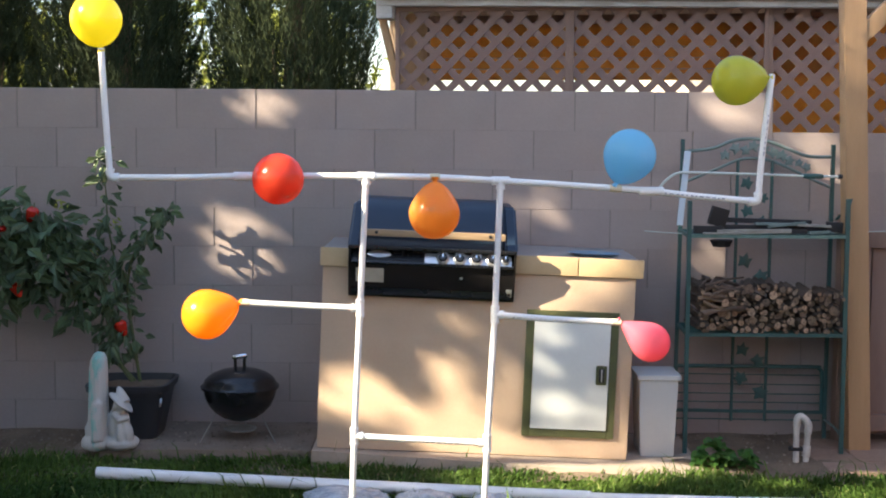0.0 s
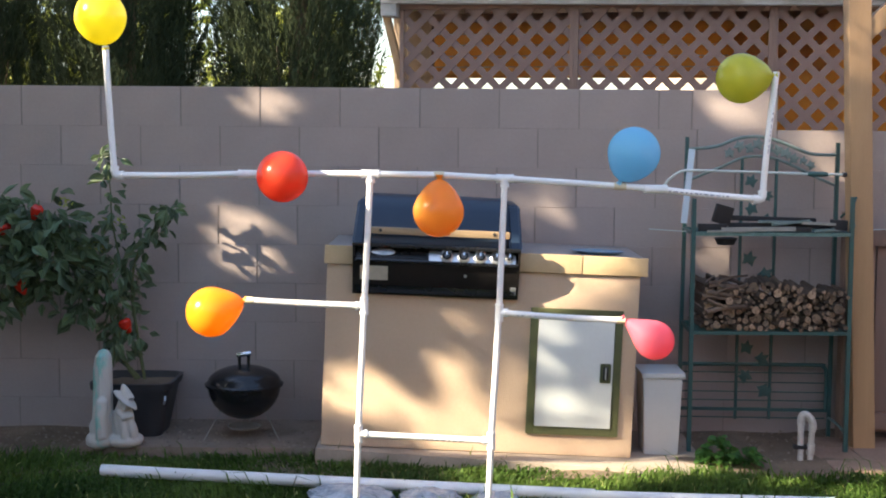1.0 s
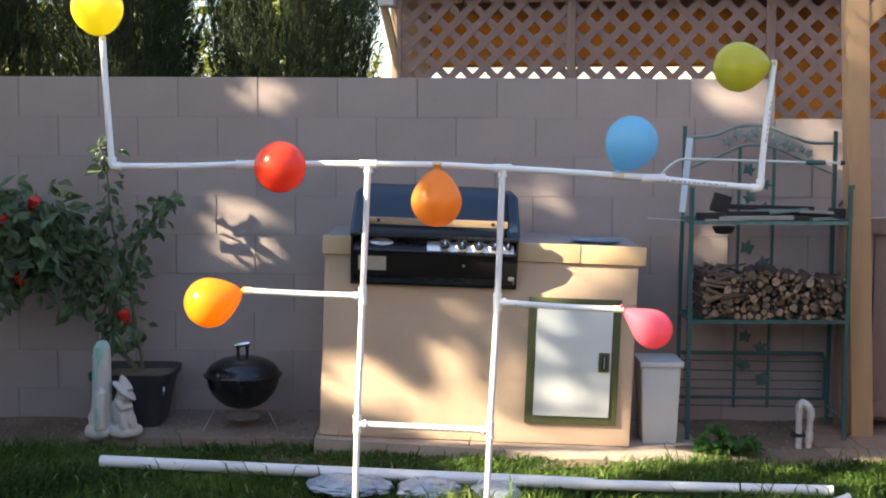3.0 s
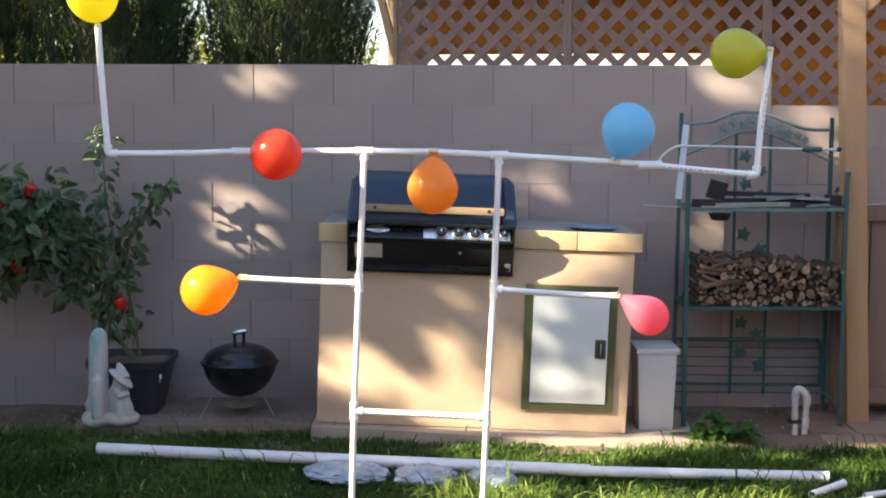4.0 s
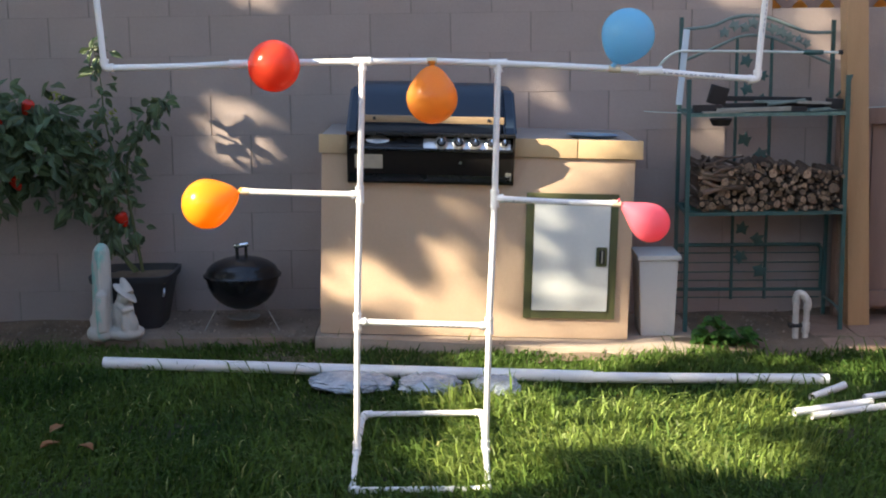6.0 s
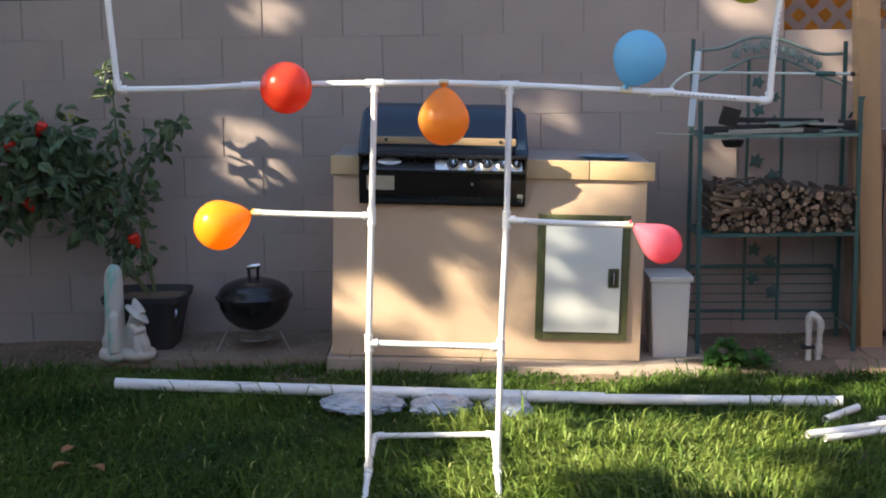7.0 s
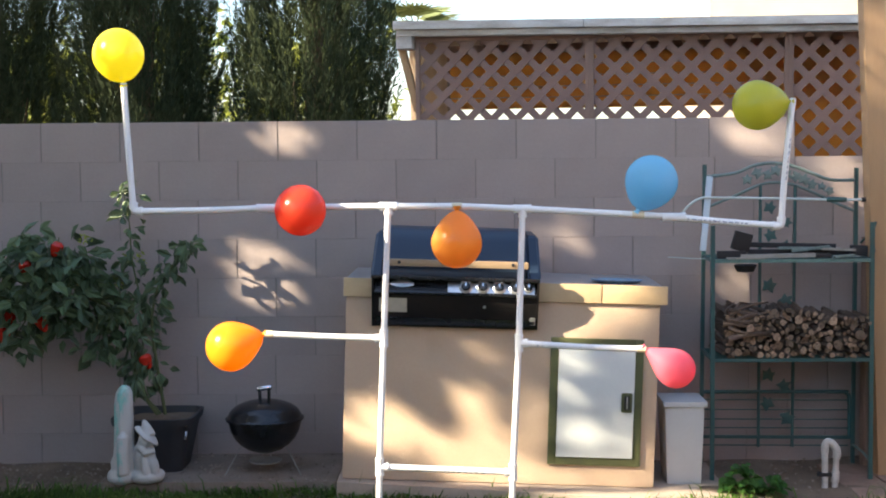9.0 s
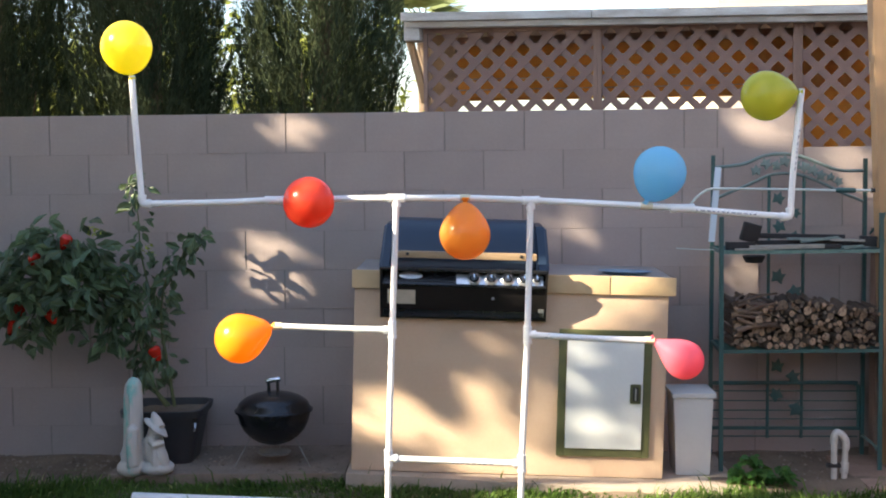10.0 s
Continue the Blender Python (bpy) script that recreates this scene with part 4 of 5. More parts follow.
def clip(x, slope, x0, x1, z0, z1):
    """The stretch inside the panel of the 45 degree line that meets z0 at x."""
    pts = []
    za, zb = z0, z1
    if slope > 0:
        za, zb = max(z0, z0 + x0 - x), min(z1, z0 + x1 - x)
        pts = [(x + za - z0, 0, za), (x + zb - z0, 0, zb)]
    else:
        za, zb = max(z0, z0 + x - x1), min(z1, z0 + x - x0)
        pts = [(x - za + z0, 0, za), (x - zb + z0, 0, zb)]
    return pts if zb - za > 0.03 else None


PITCH, NODE_X, NODE_Z = 0.1535, 0.2, 1.926


def lattice_panel(parent, x0, x1, z0, z1):
    """A framed panel of crossed laths; the weave runs on from panel to panel."""
    fr = bmesh.new()
    for a in ((x0, x1, z1 - 0.043, z1), (x0, x0 + 0.0265, z0, z1 - 0.044), (x1 - 0.0265, x1, z0, z1 - 0.044)):
        box(a[0], a[1], -0.022, 0.024, a[2], a[3], 0.003, bm=fr)
    frame_part = part("panel_frame", fr, M_BROWN, parent)
    for k in range(-40, 40):
        for slope, y in ((1, -0.006), (-1, 0.0)):
            x = z0 + (NODE_X - NODE_Z) + (k + 0.5) * PITCH if slope > 0 else NODE_X + NODE_Z - z0 + (k + 0.5) * PITCH
            line = clip(x, slope, x0 + 0.012, x1 - 0.012, z0, z1 - 0.02)
            if line:
                slat(line[0], line[1], y, frame_part)


LT = 2.313
lattice_panel(cover, -0.05, 1.043, 1.20, LT)
lattice_panel(cover, 1.043, 2.231, 1.20, LT)
lattice_panel(cover, 2.231, 2.72, 1.20, LT)
lattice_panel(cover, 2.72, 3.60, 1.20, LT)
SAG = pose(0, 0, 2.40, 0, 0.85, 0) @ pose(0, 0, -2.40)
part("fascia", box(-0.16, 1.02, -0.16, -0.12, 2.338, 2.388, 0.004, m=SAG), M_FASCIA, cover, "weathered white fascia board")
part("fascia", box(1.024, 4.4, -0.16, -0.12, 2.338, 2.388, 0.004, m=SAG), M_FASCIA, cover, "weathered white fascia board")
part("header_beam", box(-0.15, 4.4, -0.115, -0.03, 2.300, 2.337, 0.006, m=SAG), M_FASCIA, cover, "weathered pale beam")
part("beam_end", box(-0.155, -0.055, -0.10, 0.10, 2.225, 2.322, 0.005), M_FASCIA, cover, "grey end of the roof beam")
part("roof", box(-0.15, 4.4, -0.115, 1.3, 2.356, 2.382, m=SAG), M_BROWN, cover)
part("corner_post", box(-0.04, 0.12, 0.16, 0.25, 0, 2.28, 0.004), M_POST, cover)
part("corner_brace", box(-0.022, 0.022, -0.03, 0.03, 0, 0.42, 0.003, m=pose(-0.045, 0.02, 1.84, 0, -14, 0)), M_POST, cover)
for x in (0.35, 1.6, 2.5):
    part("rafter", box(x, x + 0.07, 0.06, 1.25, 2.25, 2.315), M_BROWN, cover)
part("back_beam", box(0.02, 4.2, 0.36, 0.42, 2.19, 2.275), M_BROWN, cover)
part("bamboo_blind", box(0.087, 2.60, 0.34, 0.355, 1.872, 2.215), M_SHADE, cover, "orange-brown bamboo roll-up blind")
part("bamboo_blind", box(1.98, 4.2, 0.30, 0.315, 1.0, 2.215), M_SHADE, cover, "orange-brown bamboo roll-up blind")
for z in (1.93, 2.0, 2.07, 2.14):
    part("blind_cord", tube([(0.087, 0.337, z), (1.98, 0.337, z)], 0.003, 6), M_PALE_METAL, cover)
part("blind_bar", tube([(0.087, 0.345, 1.868), (2.0, 0.345, 1.868)], 0.010, 8), M_SHADE, cover)

house = thing("distant_house", "pale stucco house far behind the gardens", "house", pose(0, 24, -0.1))
part("house_wall", box(4.4, 14, 0, 6, 0, 7.0), M_PALE_WALL, house)
bm = box(3.9, 14.5, -0.5, 6.5, 7.0, 7.25, 0.02)
part("house_roof", bm, M_BROWN, house)


# ---- trees behind the wall ----
def cypress(x, y, height, radius, count, label):
    tree = thing("cypress", label, "tree", pose(x, y, -0.1), "cypress row behind the wall")
    part("trunk", tube([(0, 0, 0), (0.02, 0, height * 0.5), (0, 0, height * 0.95)], [0.11, 0.07, 0.01], 9), M_BARK, tree)
    for k in range(8):
        a, z = random.uniform(0, math.tau), random.uniform(0.6, height * 0.6)
        part("limb", tube([(0, 0, z), (0.3 * radius * math.cos(a), 0.3 * radius * math.sin(a), z + 0.5), (0.55 * radius * math.cos(a), 0.55 * radius * math.sin(a), z + 1.3)], [0.03, 0.02, 0.006], 6), M_BARK, tree)
    plume = count // 170
    base_a, base_z = rng.uniform(0, math.tau, plume), rng.uniform(0.5, height * 0.93, plume)
    base_r = radius * np.sqrt(rng.uniform(0.05, 0.9, plume)) * np.clip((1.04 - base_z / height) * 3.2, 0.1, 1)
    base = np.stack([base_r * np.cos(base_a), base_r * np.sin(base_a), base_z], 1)
    which = rng.integers(0, plume, count)
    t = rng.uniform(0, 1, count)
    out = np.stack([np.cos(base_a), np.sin(base_a), np.zeros(plume)], 1)[which]
    sway = rng.normal(0, 0.05, (plume, 3))[which]
    centre = base[which] + (out * 0.10 + sway) * t[:, None] + np.stack([rng.normal(0, 0.034, count) * (1.1 - t), rng.normal(0, 0.034, count) * (1.1 - t), t * 0.55 - 0.2], 1)
    d = np.stack([rng.normal(0, 0.32, count), rng.normal(0, 0.32, count), rng.uniform(0.6, 1.2, count)], 1) + out * 0.35
    d /= np.linalg.norm(d, axis=1)[:, None]
    s = np.cross(d, rng.normal(0, 1, (count, 3)))
    s /= np.linalg.norm(s, axis=1)[:, None]
    L, W = rng.uniform(0.025, 0.075, count)[:, None], rng.uniform(0.0018, 0.0045, count)[:, None]
    v = np.stack([centre, centre + d * L * 0.5 + s * W, centre + d * L, centre + d * L * 0.5 - s * W], 1).reshape(-1, 3)
    f = [(i, i + 1, i + 2, i + 3) for i in range(0, 4 * count, 4)]
    tagged(sheet_mesh("crown", v.tolist(), f, M_CYPRESS, tree, "dense dark green upright foliage"), kind="stuff")
    return tree


cypress(-3.50, 9.9, 4.4, 0.46, 190000, "tall dark green cypress tree with shaded side")
cypress(-2.34, 9.6, 4.5, 0.52, 220000, "tall dense dark cypress tree behind the wall")
cypress(-1.09, 9.5, 4.6, 0.58, 230000, "tall dark cypress tree with a sunlit plume")
cypress(-4.6, 10.2, 4.4, 0.55, 30000, "tall dark green cypress tree further along the wall")


def leafy_bush(name, label, x, y, z0, z1, rx, ry, count, mat, size):
    bush = thing(name, label, "bush", pose(x, y, -0.1))
    for k in range(9):
        a = k * 2.4
        part("branch", tube([(0, 0, 0), (rx * 0.3 * math.cos(a), ry * 0.3 * math.sin(a), z1 * 0.5), (rx * 0.7 * math.cos(a), ry * 0.7 * math.sin(a), z1 * 0.85)], [0.04, 0.025, 0.008], 6), M_BARK, bush)
    clumps = np.stack([rng.uniform(-rx, rx, count // 40), rng.uniform(-ry, ry, count // 40), rng.uniform(z0, z1, count // 40)], 1)
    c = clumps[rng.integers(0, len(clumps), count)] + rng.normal(0, 0.16, (count, 3))
    v, f = leaf_quads(c, rng.normal(0, 1, (count, 3)), rng.normal(0, 1, (count, 3)), rng.uniform(size * 0.6, size * 1.4, count), rng.uniform(size * 0.3, size * 0.6, count))
    tagged(sheet_mesh("leaves", v, f, mat, bush), kind="stuff")
    return bush


leafy_bush("far_bush", "sunlit yellow-green bush behind the cypress row", -3.6, 14.5, 0.5, 3.0, 2.6, 0.7, 9000, M_YELLOW_LEAF, 0.14)
leafy_bush("far_bush", "small yellow-green bush beside the patio cover", -0.62, 12.0, 0.6, 1.95, 0.35, 0.35, 900, M_YELLOW_LEAF, 0.11)


def palm(x, y, height, fronds, size):
    tree = thing("palm_tree", "distant fan palm with green fronds", "tree", pose(x, y, -0.1))
    part("trunk", tube([(0, 0, 0), (0.05, 0, height * 0.5), (0, 0, height)], [0.2, 0.15, 0.13], 10), M_BARK, tree)
    for k in range(fronds):
        a, up = k * 2.399, random.uniform(-0.3, 0.9)
        d = Vector((math.cos(a), math.sin(a), up)).normalized()
        tip = Vector((0, 0, height)) + d * size
        pts, faces = [], []
        for j in range(11):
            b = (j - 5) * 0.2
            side = d.cross(Vector((0, 0, 1))).normalized()
            e = (d * math.cos(b) + side * math.sin(b)).normalized()
            n = len(pts)
            o = Vector((0, 0, height)) + d * size * 0.45
            w2 = e.cross(d.cross(side)).normalized() * 0.035 * size
            pts += [o - w2 * 0.3, o + e * size * 0.35 + w2, o + e * size * 0.75 + Vector((0, 0, -0.15 * size)), o + e * size * 0.35 - w2]
            faces.append((n, n + 1, n + 2, n + 3))
        fr = sheet_mesh("frond", [tuple(p) for p in pts], faces, M_PALM, tree)
        part("frond_stalk", tube([(0, 0, height), Vector((0, 0, height)) + d * size * 0.45], 0.015, 5), M_STEM, fr)


palm(-0.95, 26.0, 4.2, 26, 1.0)

# ---- small plants and pipes by the rack ----
herb = thing("herb_plant", "low bright green leafy plant in the soil", "plant", pose(1.275, 6.07, -0.045) @ Matrix.Diagonal((0.80, 0.9, 0.68, 1)))
centres, ways = [], []
for k in range(150):
    a, h = rng.uniform(0, math.tau), rng.uniform(0.02, 1)
    right = k % 3 == 0
    r = rng.uniform(0, 0.085) * (1 if not right else 0.8)
    centres.append((r * math.cos(a) + (0.165 if right else -0.01), r * math.sin(a), 0.04 + h * (0.075 if right else 0.17) * (1.2 - r / 0.11)))
    ways.append((math.cos(a), math.sin(a) - 0.3, rng.uniform(-0.5, 0.3)))
v, f = leaf_quads(np.array(centres), np.array(ways), rng.normal(0, 0.3, (150, 3)) + (0, -0.3, 1), rng.uniform(0.04, 0.08, 150), rng.uniform(0.04, 0.07, 150))
tagged(sheet_mesh("leaves", v, f, M_HERB, herb), kind="stuff")
for k in range(9):
    a = k * 0.7
    part("stem", tube([(0.02 * math.cos(a), 0.02 * math.sin(a), 0), (0.06 * math.cos(a), 0.06 * math.sin(a), 0.10)], 0.003, 5), M_STEM, herb)

riser = thing("irrigation_riser", "white plastic irrigation pipe loop with valve in the soil", "pipe", pose(1.676, 6.16, -0.055))
part("riser_pipe", tube([(0.002, 0, -0.03), (0, 0, 0.215)], 0.0148, 14), M_OLD_PVC, riser)
part("riser_pipe", tube([(0.046, 0, -0.03), (0.054, 0, 0.20)], 0.0148, 14), M_OLD_PVC, riser)
part("bend", tube(smooth_path([(0, 0, 0.195), (0.002, 0, 0.228), (0.014, 0, 0.245), (0.030, 0, 0.238), (0.046, 0, 0.222), (0.056, 0, 0.20), (0.054, 0, 0.165)], 5), 0.0185, 14), M_OLD_PVC, riser)
part("coupling", tube([(0.048, 0, 0.055), (0.051, 0, 0.105)], 0.0195, 14), M_OLD_PVC, riser)
part("valve", box(-0.034, 0.030, -0.020, 0.018, 0.082, 0.100, 0.006), M_TOOL, riser, "black plastic valve")

# ---- pipes and bags on the lawn ----
def lawn_pipe(a, b, r, label):
    a, b = Vector(a), Vector(b)
    d = (b - a).normalized()
    ob = thing("loose_pipe", label, "pipe", None, "loose pipes on the lawn")
    bm = tube([a, (a + b) / 2 + Vector((0, 0.01, -0.004)), b], r, 18, caps=False)
    tube([a, b], r * 0.86, 18, bm, caps=False)
    part("pipe_wall", bm, M_PVC, ob)
    return ob


lawn_pipe((-1.503, 5.68, 0.022), (0.62, 5.375, 0.012), 0.026, "long white plastic pipe lying on the grass")
lawn_pipe((0.58, 5.378, 0.010), (1.585, 5.285, 0.014), 0.022, "white plastic pipe lying end to end on grass")
for a, b, r in (((1.455, 5.07, 0.0), (1.62, 5.19, 0.014), 0.016), ((1.66, 5.06, 0.0), (1.95, 5.14, 0.012), 0.013), ((1.33, 4.86, 0.004), (1.66, 4.97, 0.008), 0.016),
                ((1.39, 4.835, -0.004), (1.70, 4.925, 0.004), 0.014)):
    lawn_pipe(a, b, r, "short white plastic pipe offcut in the grass")
for x, y, s in ((-0.40, 5.40, 1.15), (-0.06, 5.35, 0.85), (0.21, 5.31, 0.66)):
    bm = bmesh.new()
    bmesh.ops.create_icosphere(bm, subdivisions=4, radius=1.0)
    for vert in bm.verts:
        k = 1 + 0.16 * noise.noise(vert.co * 2.3 + Vector((x * 9, 0, 0))) + 0.14 * noise.noise(vert.co * 6 + Vector((0, x * 5, 0)))
        vert.co = Vector((vert.co.x * 0.155 * s, vert.co.y * 0.13, max(vert.co.z, -0.4) * 0.036)) * k
    bag = tagged(finish(bm, "plastic_bag", M_PLASTIC_BAG), "crumpled clear plastic bag lying on the grass", "plastic bag", "plastic bags on the lawn")
    bag.matrix_world = pose(x, y, -0.005, 0, 0, x * 20)
for x, y in ((-1.47, 4.73), (-1.32, 4.58), (-1.40, 4.62)):
    a = random.uniform(0, 360)
    v, f = leaf_quads(np.array([(0.0, 0, 0)]), np.array([(1.0, 0, 0.1)]), np.array([(0.0, 0, 1)]), np.array([0.09]), np.array([0.05]))
    lf = tagged(sheet_mesh("fallen_leaf", v, f, M_FALLEN), "dry brown leaf fallen on the grass", "leaf", "fallen leaves")
    lf.matrix_world = pose(x, y, 0.005, 0, 0, a)

# ---- grass ----
def blades(name, n, label, mat, low, high, keep=None, thick=0.0052, area=(-2.9, 3.0, 2.9, 6.16)):
    x, y = rng.uniform(area[0], area[1], n), rng.uniform(area[2], area[3], n)
    edge = np.array([bed_edge(a) for a in x])
    ok = y < edge + rng.normal(0, 0.03, n)
    if keep is not None:
        ok &= keep(x, y)
    x, y = x[ok], y[ok]
    n = len(x)
    tuft = np.sin(x * 5.1 + 1.3 * np.sin(y * 4)) * np.sin(y * 6.3 + np.cos(x * 3.7))
    h = rng.uniform(low, high, n) * (1 + 0.35 * tuft)
    a = rng.uniform(0, math.tau, n) * 0.5 + 2.2 * np.sin(x * 2.3 + y * 1.7) + rng.normal(0, 0.9, n)
    lean = rng.uniform(0.25, 1.25, n)
    d = np.stack([np.cos(a), np.sin(a), np.zeros(n)], 1)
    face = rng.uniform(0, math.tau, n)
    s = np.stack([np.cos(face), np.sin(face), np.zeros(n)], 1) * (thick * rng.uniform(0.5, 1.1, n))[:, None]
    root = np.stack([x, y, np.full(n, -0.052)], 1)
    mid = root + d * (h * lean * 0.3)[:, None] + np.array([0, 0, 1.0]) * (h * 0.62)[:, None]
    tip = root + d * (h * lean)[:, None] + np.array([0, 0, 1.0]) * (h * (1.05 - 0.45 * lean))[:, None]
    v = np.stack([root - s, root + s, mid + s * 0.8, mid - s * 0.8, tip], 1).reshape(-1, 3)
    f = [(i, i + 1, i + 2, i + 3) for i in range(0, 5 * n, 5)] + [(i + 3, i + 2, i + 4) for i in range(0, 5 * n, 5)]
    return tagged(sheet_mesh(name, v.tolist(), f, mat), label, "grass", kind="stuff")


blades("grass", 140000, "uneven green lawn grass", M_GRASS, 0.03, 0.08)
blades("long_grass", 1800, "long loose grass blades standing above the lawn", M_GRASS, 0.08, 0.16, thick=0.005)
# pale blades only inside the sun patch: part of its brightness is their colour
blades("long_grass", 2600, "tall untrimmed grass tufts in the lawn, coloured pale as sunlit", M_SUNLIT_GRASS, 0.06, 0.15, thick=0.0055, area=(-0.10, 1.35, 4.15, 5.12), keep=lambda x, y: np.sin(x * 7 + 2 * np.sin(y * 5)) + rng.normal(0, 0.6, len(x)) > 0.0)
blades("grass", 9000, "lawn grass growing thickly, coloured yellowish green as sunlit", M_SUNLIT_GRASS, 0.04, 0.085, area=(0.0, 1.3, 4.3, 5.12))
blades("dry_grass", 2500, "dry straw-coloured grass blades in the lawn", M_STRAW, 0.03, 0.08)
blades("grass", 60000, "uneven green lawn grass", M_GRASS, 0.03, 0.08, area=(-5.9, 4.35, -2.4, 2.9))
blades("grass", 24000, "uneven green lawn grass", M_GRASS, 0.03, 0.08, area=(-5.9, -2.9, 2.9, 6.16))
blades("grass", 24000, "uneven green lawn grass", M_GRASS, 0.03, 0.08, area=(3.0, 4.35, 2.9, 6.0))

# ---- pebbles and litter on the bare soil ----
verts, faces = [], []
for k in range(900):
    x = random.uniform(-2.6, -0.65) if k % 3 else random.uniform(1.15, 2.4)
    y, r = random.uniform(6.1, 6.77), random.uniform(0.003, 0.011)
    z = (0.012 if -1.75 < x < -0.62 and y > 6.16 else -0.03) + r * 0.3
    n = len(verts)
    h = random.uniform(0.5, 0.9)
    verts += [(x + r * math.cos(a) * random.uniform(0.7, 1.2), y + r * math.sin(a) * random.uniform(0.7, 1.2), z) for a in (0, 1.26, 2.51, 3.77, 5.03)] + [(x, y, z + r * h), (x, y, z - r * 0.5)]
    for j in range(5):
        faces += [(n + j, n + (j + 1) % 5, n + 5), (n + (j + 1) % 5, n + j, n + 6)]
tagged(sheet_mesh("pebbles", verts, faces, M_STONE), "small brown stones scattered on the soil", "stones", kind="stuff")

# ---- unseen shade trees on the sunny side, added to shape the dappled light ----
SIDE = SUN_TO.cross(Vector((0, 0, 1))).normalized()
RISE = SIDE.cross(SUN_TO).normalized()


def sun_plane(p):
    p = Vector(p)
    return np.array([p.dot(SIDE), p.dot(RISE)])


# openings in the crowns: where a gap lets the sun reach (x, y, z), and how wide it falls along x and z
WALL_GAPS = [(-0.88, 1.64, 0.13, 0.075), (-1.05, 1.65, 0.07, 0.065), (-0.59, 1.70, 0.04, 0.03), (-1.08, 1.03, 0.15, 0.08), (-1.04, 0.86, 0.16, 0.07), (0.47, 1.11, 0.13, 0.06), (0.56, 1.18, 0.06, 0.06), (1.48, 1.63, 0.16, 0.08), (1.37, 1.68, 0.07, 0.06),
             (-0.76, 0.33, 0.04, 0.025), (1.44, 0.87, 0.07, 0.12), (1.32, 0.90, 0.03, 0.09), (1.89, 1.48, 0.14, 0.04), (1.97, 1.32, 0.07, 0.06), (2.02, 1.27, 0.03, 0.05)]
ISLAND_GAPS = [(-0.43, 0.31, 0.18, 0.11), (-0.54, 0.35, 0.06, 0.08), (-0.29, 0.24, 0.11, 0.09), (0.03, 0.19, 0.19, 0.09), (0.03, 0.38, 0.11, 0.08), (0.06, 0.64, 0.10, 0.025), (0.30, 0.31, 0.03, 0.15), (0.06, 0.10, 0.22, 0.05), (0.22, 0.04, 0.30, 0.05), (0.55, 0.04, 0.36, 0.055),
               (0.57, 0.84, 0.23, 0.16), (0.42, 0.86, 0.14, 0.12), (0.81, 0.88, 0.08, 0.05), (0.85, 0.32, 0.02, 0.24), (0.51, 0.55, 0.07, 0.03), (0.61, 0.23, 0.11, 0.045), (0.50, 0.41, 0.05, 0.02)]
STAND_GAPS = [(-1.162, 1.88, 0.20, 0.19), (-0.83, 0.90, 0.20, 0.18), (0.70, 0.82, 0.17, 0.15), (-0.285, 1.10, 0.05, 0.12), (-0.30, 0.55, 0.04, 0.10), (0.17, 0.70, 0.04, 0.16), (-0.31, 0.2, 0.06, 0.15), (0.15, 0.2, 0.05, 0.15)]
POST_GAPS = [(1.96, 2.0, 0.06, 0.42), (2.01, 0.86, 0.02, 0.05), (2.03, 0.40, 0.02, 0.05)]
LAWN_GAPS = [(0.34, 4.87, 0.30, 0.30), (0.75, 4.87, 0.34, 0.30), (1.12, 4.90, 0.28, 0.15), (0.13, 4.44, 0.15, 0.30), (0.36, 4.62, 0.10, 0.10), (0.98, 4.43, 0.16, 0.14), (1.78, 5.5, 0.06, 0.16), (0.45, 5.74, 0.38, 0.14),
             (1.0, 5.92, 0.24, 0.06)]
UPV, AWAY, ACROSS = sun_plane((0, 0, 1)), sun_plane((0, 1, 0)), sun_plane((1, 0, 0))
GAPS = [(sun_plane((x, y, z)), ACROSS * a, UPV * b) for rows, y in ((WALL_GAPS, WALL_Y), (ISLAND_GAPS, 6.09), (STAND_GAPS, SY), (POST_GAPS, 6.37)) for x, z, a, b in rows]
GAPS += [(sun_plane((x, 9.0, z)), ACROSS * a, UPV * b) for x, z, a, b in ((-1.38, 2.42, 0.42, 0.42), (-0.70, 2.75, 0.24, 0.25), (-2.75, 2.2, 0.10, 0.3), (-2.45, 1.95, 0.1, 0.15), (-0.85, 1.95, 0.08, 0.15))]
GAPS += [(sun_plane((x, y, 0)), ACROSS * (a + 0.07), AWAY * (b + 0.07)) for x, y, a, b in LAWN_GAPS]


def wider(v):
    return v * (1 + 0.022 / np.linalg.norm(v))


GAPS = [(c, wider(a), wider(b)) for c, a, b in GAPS]


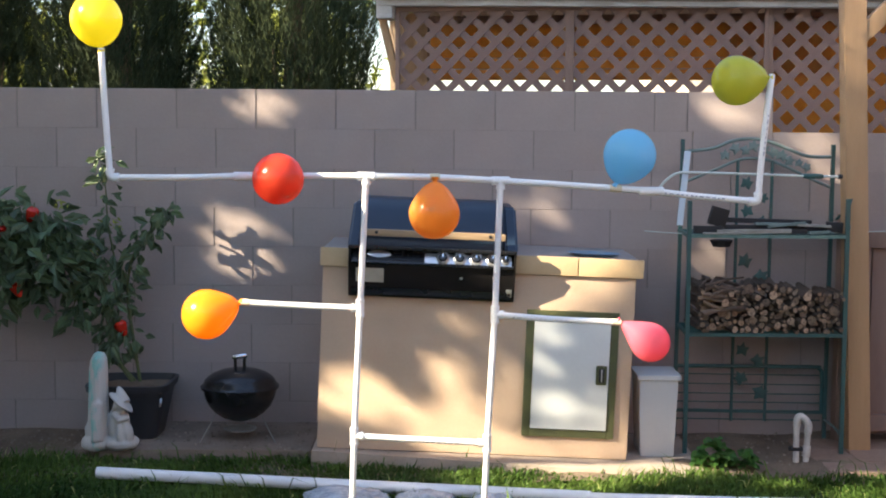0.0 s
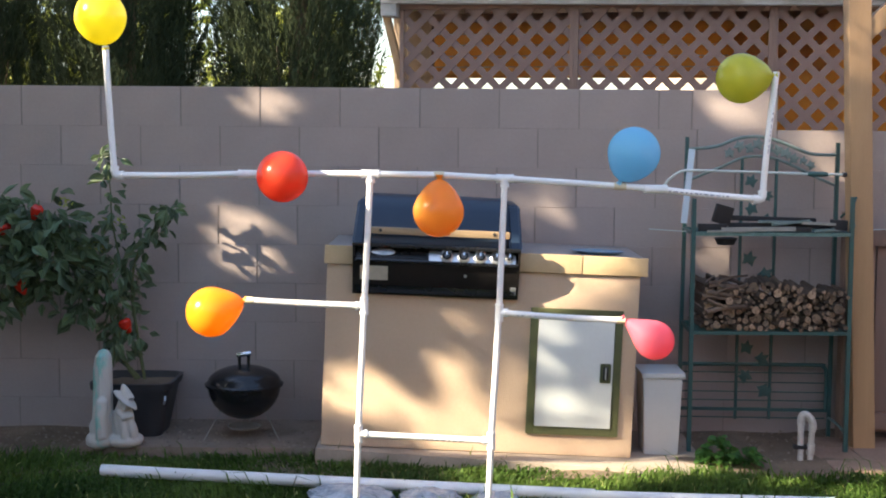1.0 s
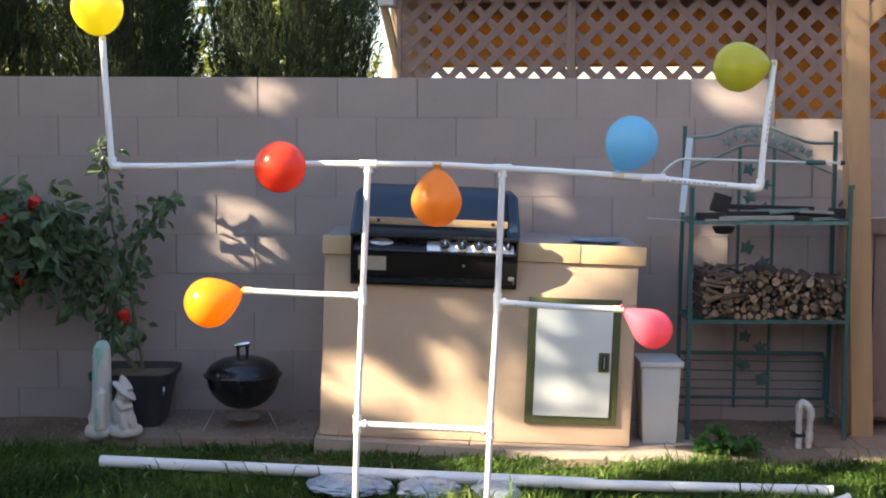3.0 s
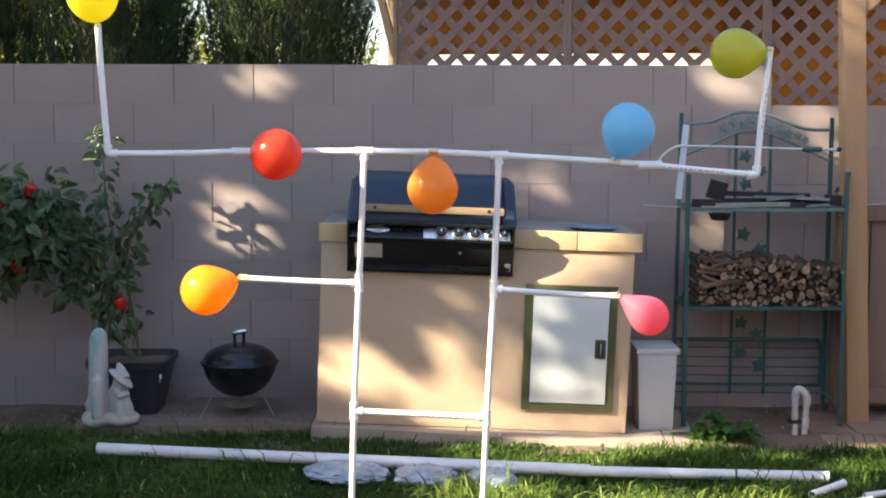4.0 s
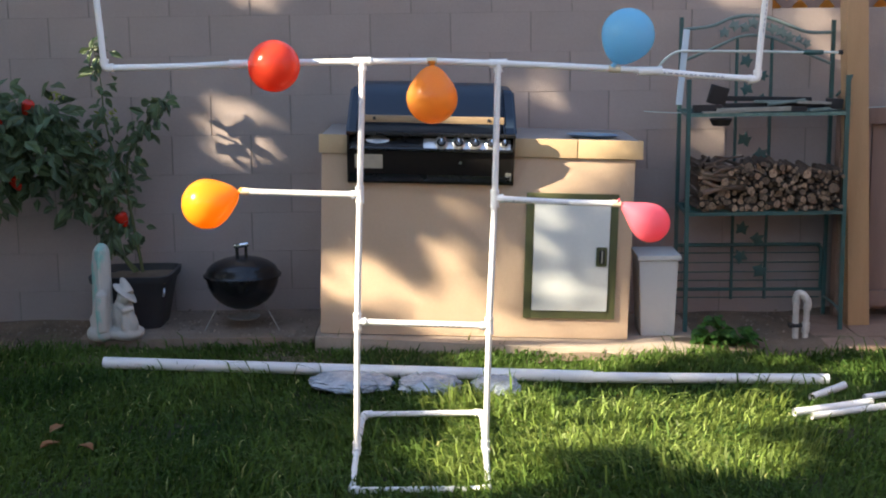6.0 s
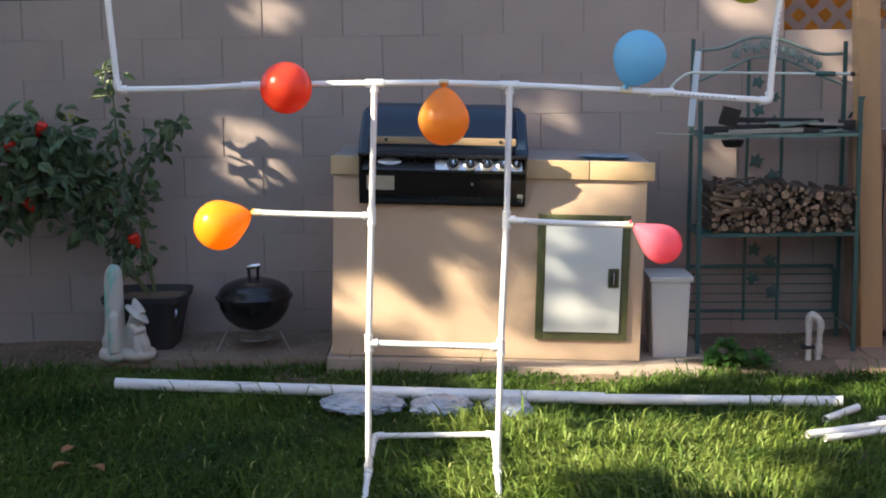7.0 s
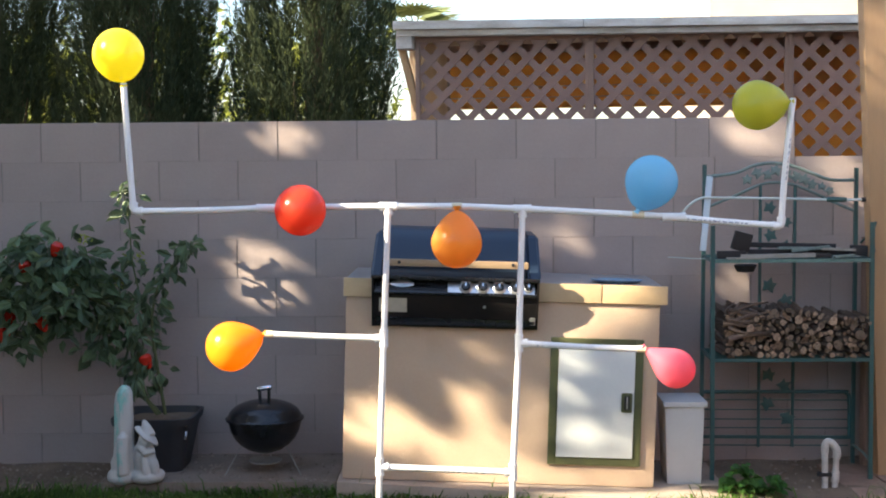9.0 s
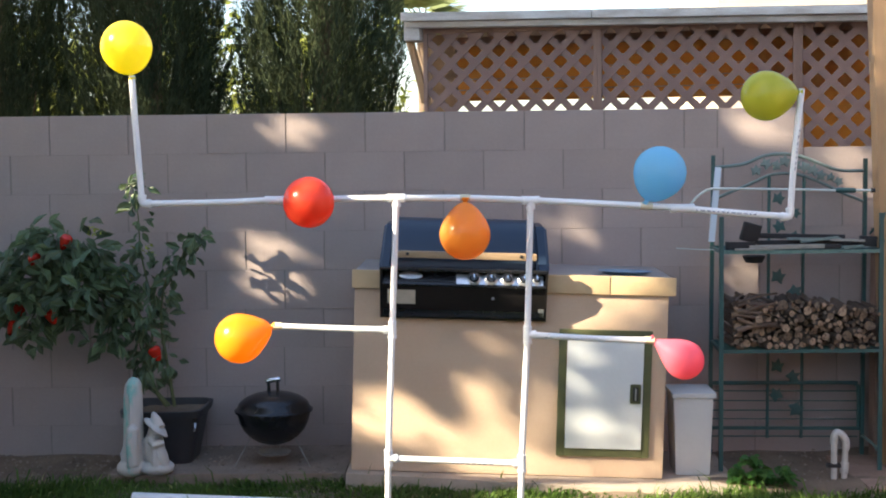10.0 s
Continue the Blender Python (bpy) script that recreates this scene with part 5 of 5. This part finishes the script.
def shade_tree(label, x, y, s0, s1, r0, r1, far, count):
    """An unseen broad tree added for its shade; its crown, seen from the sun, spans s0..s1 and r0..r1."""
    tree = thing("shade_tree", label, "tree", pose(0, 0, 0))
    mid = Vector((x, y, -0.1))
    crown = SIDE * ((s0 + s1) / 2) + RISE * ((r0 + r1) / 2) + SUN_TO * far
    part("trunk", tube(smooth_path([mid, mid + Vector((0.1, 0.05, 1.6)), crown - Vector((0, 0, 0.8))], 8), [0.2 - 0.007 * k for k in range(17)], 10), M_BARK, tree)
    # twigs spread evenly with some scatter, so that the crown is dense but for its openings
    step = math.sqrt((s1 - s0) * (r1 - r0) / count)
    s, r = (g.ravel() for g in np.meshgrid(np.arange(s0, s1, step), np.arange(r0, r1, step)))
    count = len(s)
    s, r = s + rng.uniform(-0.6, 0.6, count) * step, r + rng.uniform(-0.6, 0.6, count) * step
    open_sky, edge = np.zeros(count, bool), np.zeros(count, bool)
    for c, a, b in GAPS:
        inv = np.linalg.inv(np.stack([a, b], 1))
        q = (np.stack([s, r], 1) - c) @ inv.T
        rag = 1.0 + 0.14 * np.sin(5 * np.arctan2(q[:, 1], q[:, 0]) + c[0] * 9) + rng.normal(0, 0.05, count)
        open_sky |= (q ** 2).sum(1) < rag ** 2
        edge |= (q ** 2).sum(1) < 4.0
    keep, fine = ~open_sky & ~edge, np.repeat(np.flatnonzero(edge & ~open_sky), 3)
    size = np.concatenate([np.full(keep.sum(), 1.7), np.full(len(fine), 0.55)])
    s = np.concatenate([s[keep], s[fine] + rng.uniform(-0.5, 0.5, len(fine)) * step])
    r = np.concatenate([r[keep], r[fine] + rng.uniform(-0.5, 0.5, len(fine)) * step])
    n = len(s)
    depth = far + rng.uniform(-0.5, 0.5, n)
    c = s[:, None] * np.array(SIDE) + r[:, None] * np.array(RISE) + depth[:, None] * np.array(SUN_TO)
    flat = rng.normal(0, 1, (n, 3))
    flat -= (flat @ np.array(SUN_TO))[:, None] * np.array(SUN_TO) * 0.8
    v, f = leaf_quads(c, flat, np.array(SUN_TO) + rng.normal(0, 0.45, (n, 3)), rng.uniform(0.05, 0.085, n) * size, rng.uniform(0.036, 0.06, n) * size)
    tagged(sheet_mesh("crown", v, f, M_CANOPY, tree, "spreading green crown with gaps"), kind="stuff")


corners = [sun_plane(p) for p in ((-2.6, 3.2, 0), (2.8, 3.2, 0), (-2.6, 6.8, 1.9), (2.8, 6.8, 0), (2.6, 8.2, 2.5), (-0.4, 8.5, 2.5), (-1.3, 4.4, 2.0))]
S0, S1 = min(c[0] for c in corners), max(c[0] for c in corners)
R0, R1 = min(c[1] for c in corners), max(c[1] for c in corners)
SM = (S0 + S1) / 2
shade_tree("unseen broad leafy tree added to shade the garden", -6.5, -1.0, S0, SM, R0, R1, 5.5, 50000)
shade_tree("unseen spreading leafy tree added to shade the lawn and wall", -5.6, 3.6, SM, S1, R0, R1, 5.5, 50000)
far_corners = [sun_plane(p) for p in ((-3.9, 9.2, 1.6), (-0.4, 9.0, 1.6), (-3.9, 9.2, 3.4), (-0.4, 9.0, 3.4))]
shade_tree("unseen tall leafy tree added to shade the cypress row", -7.4, 8.0, S1, max(c[0] for c in far_corners), min(c[1] for c in far_corners), max(c[1] for c in far_corners), 5.5, 24000)
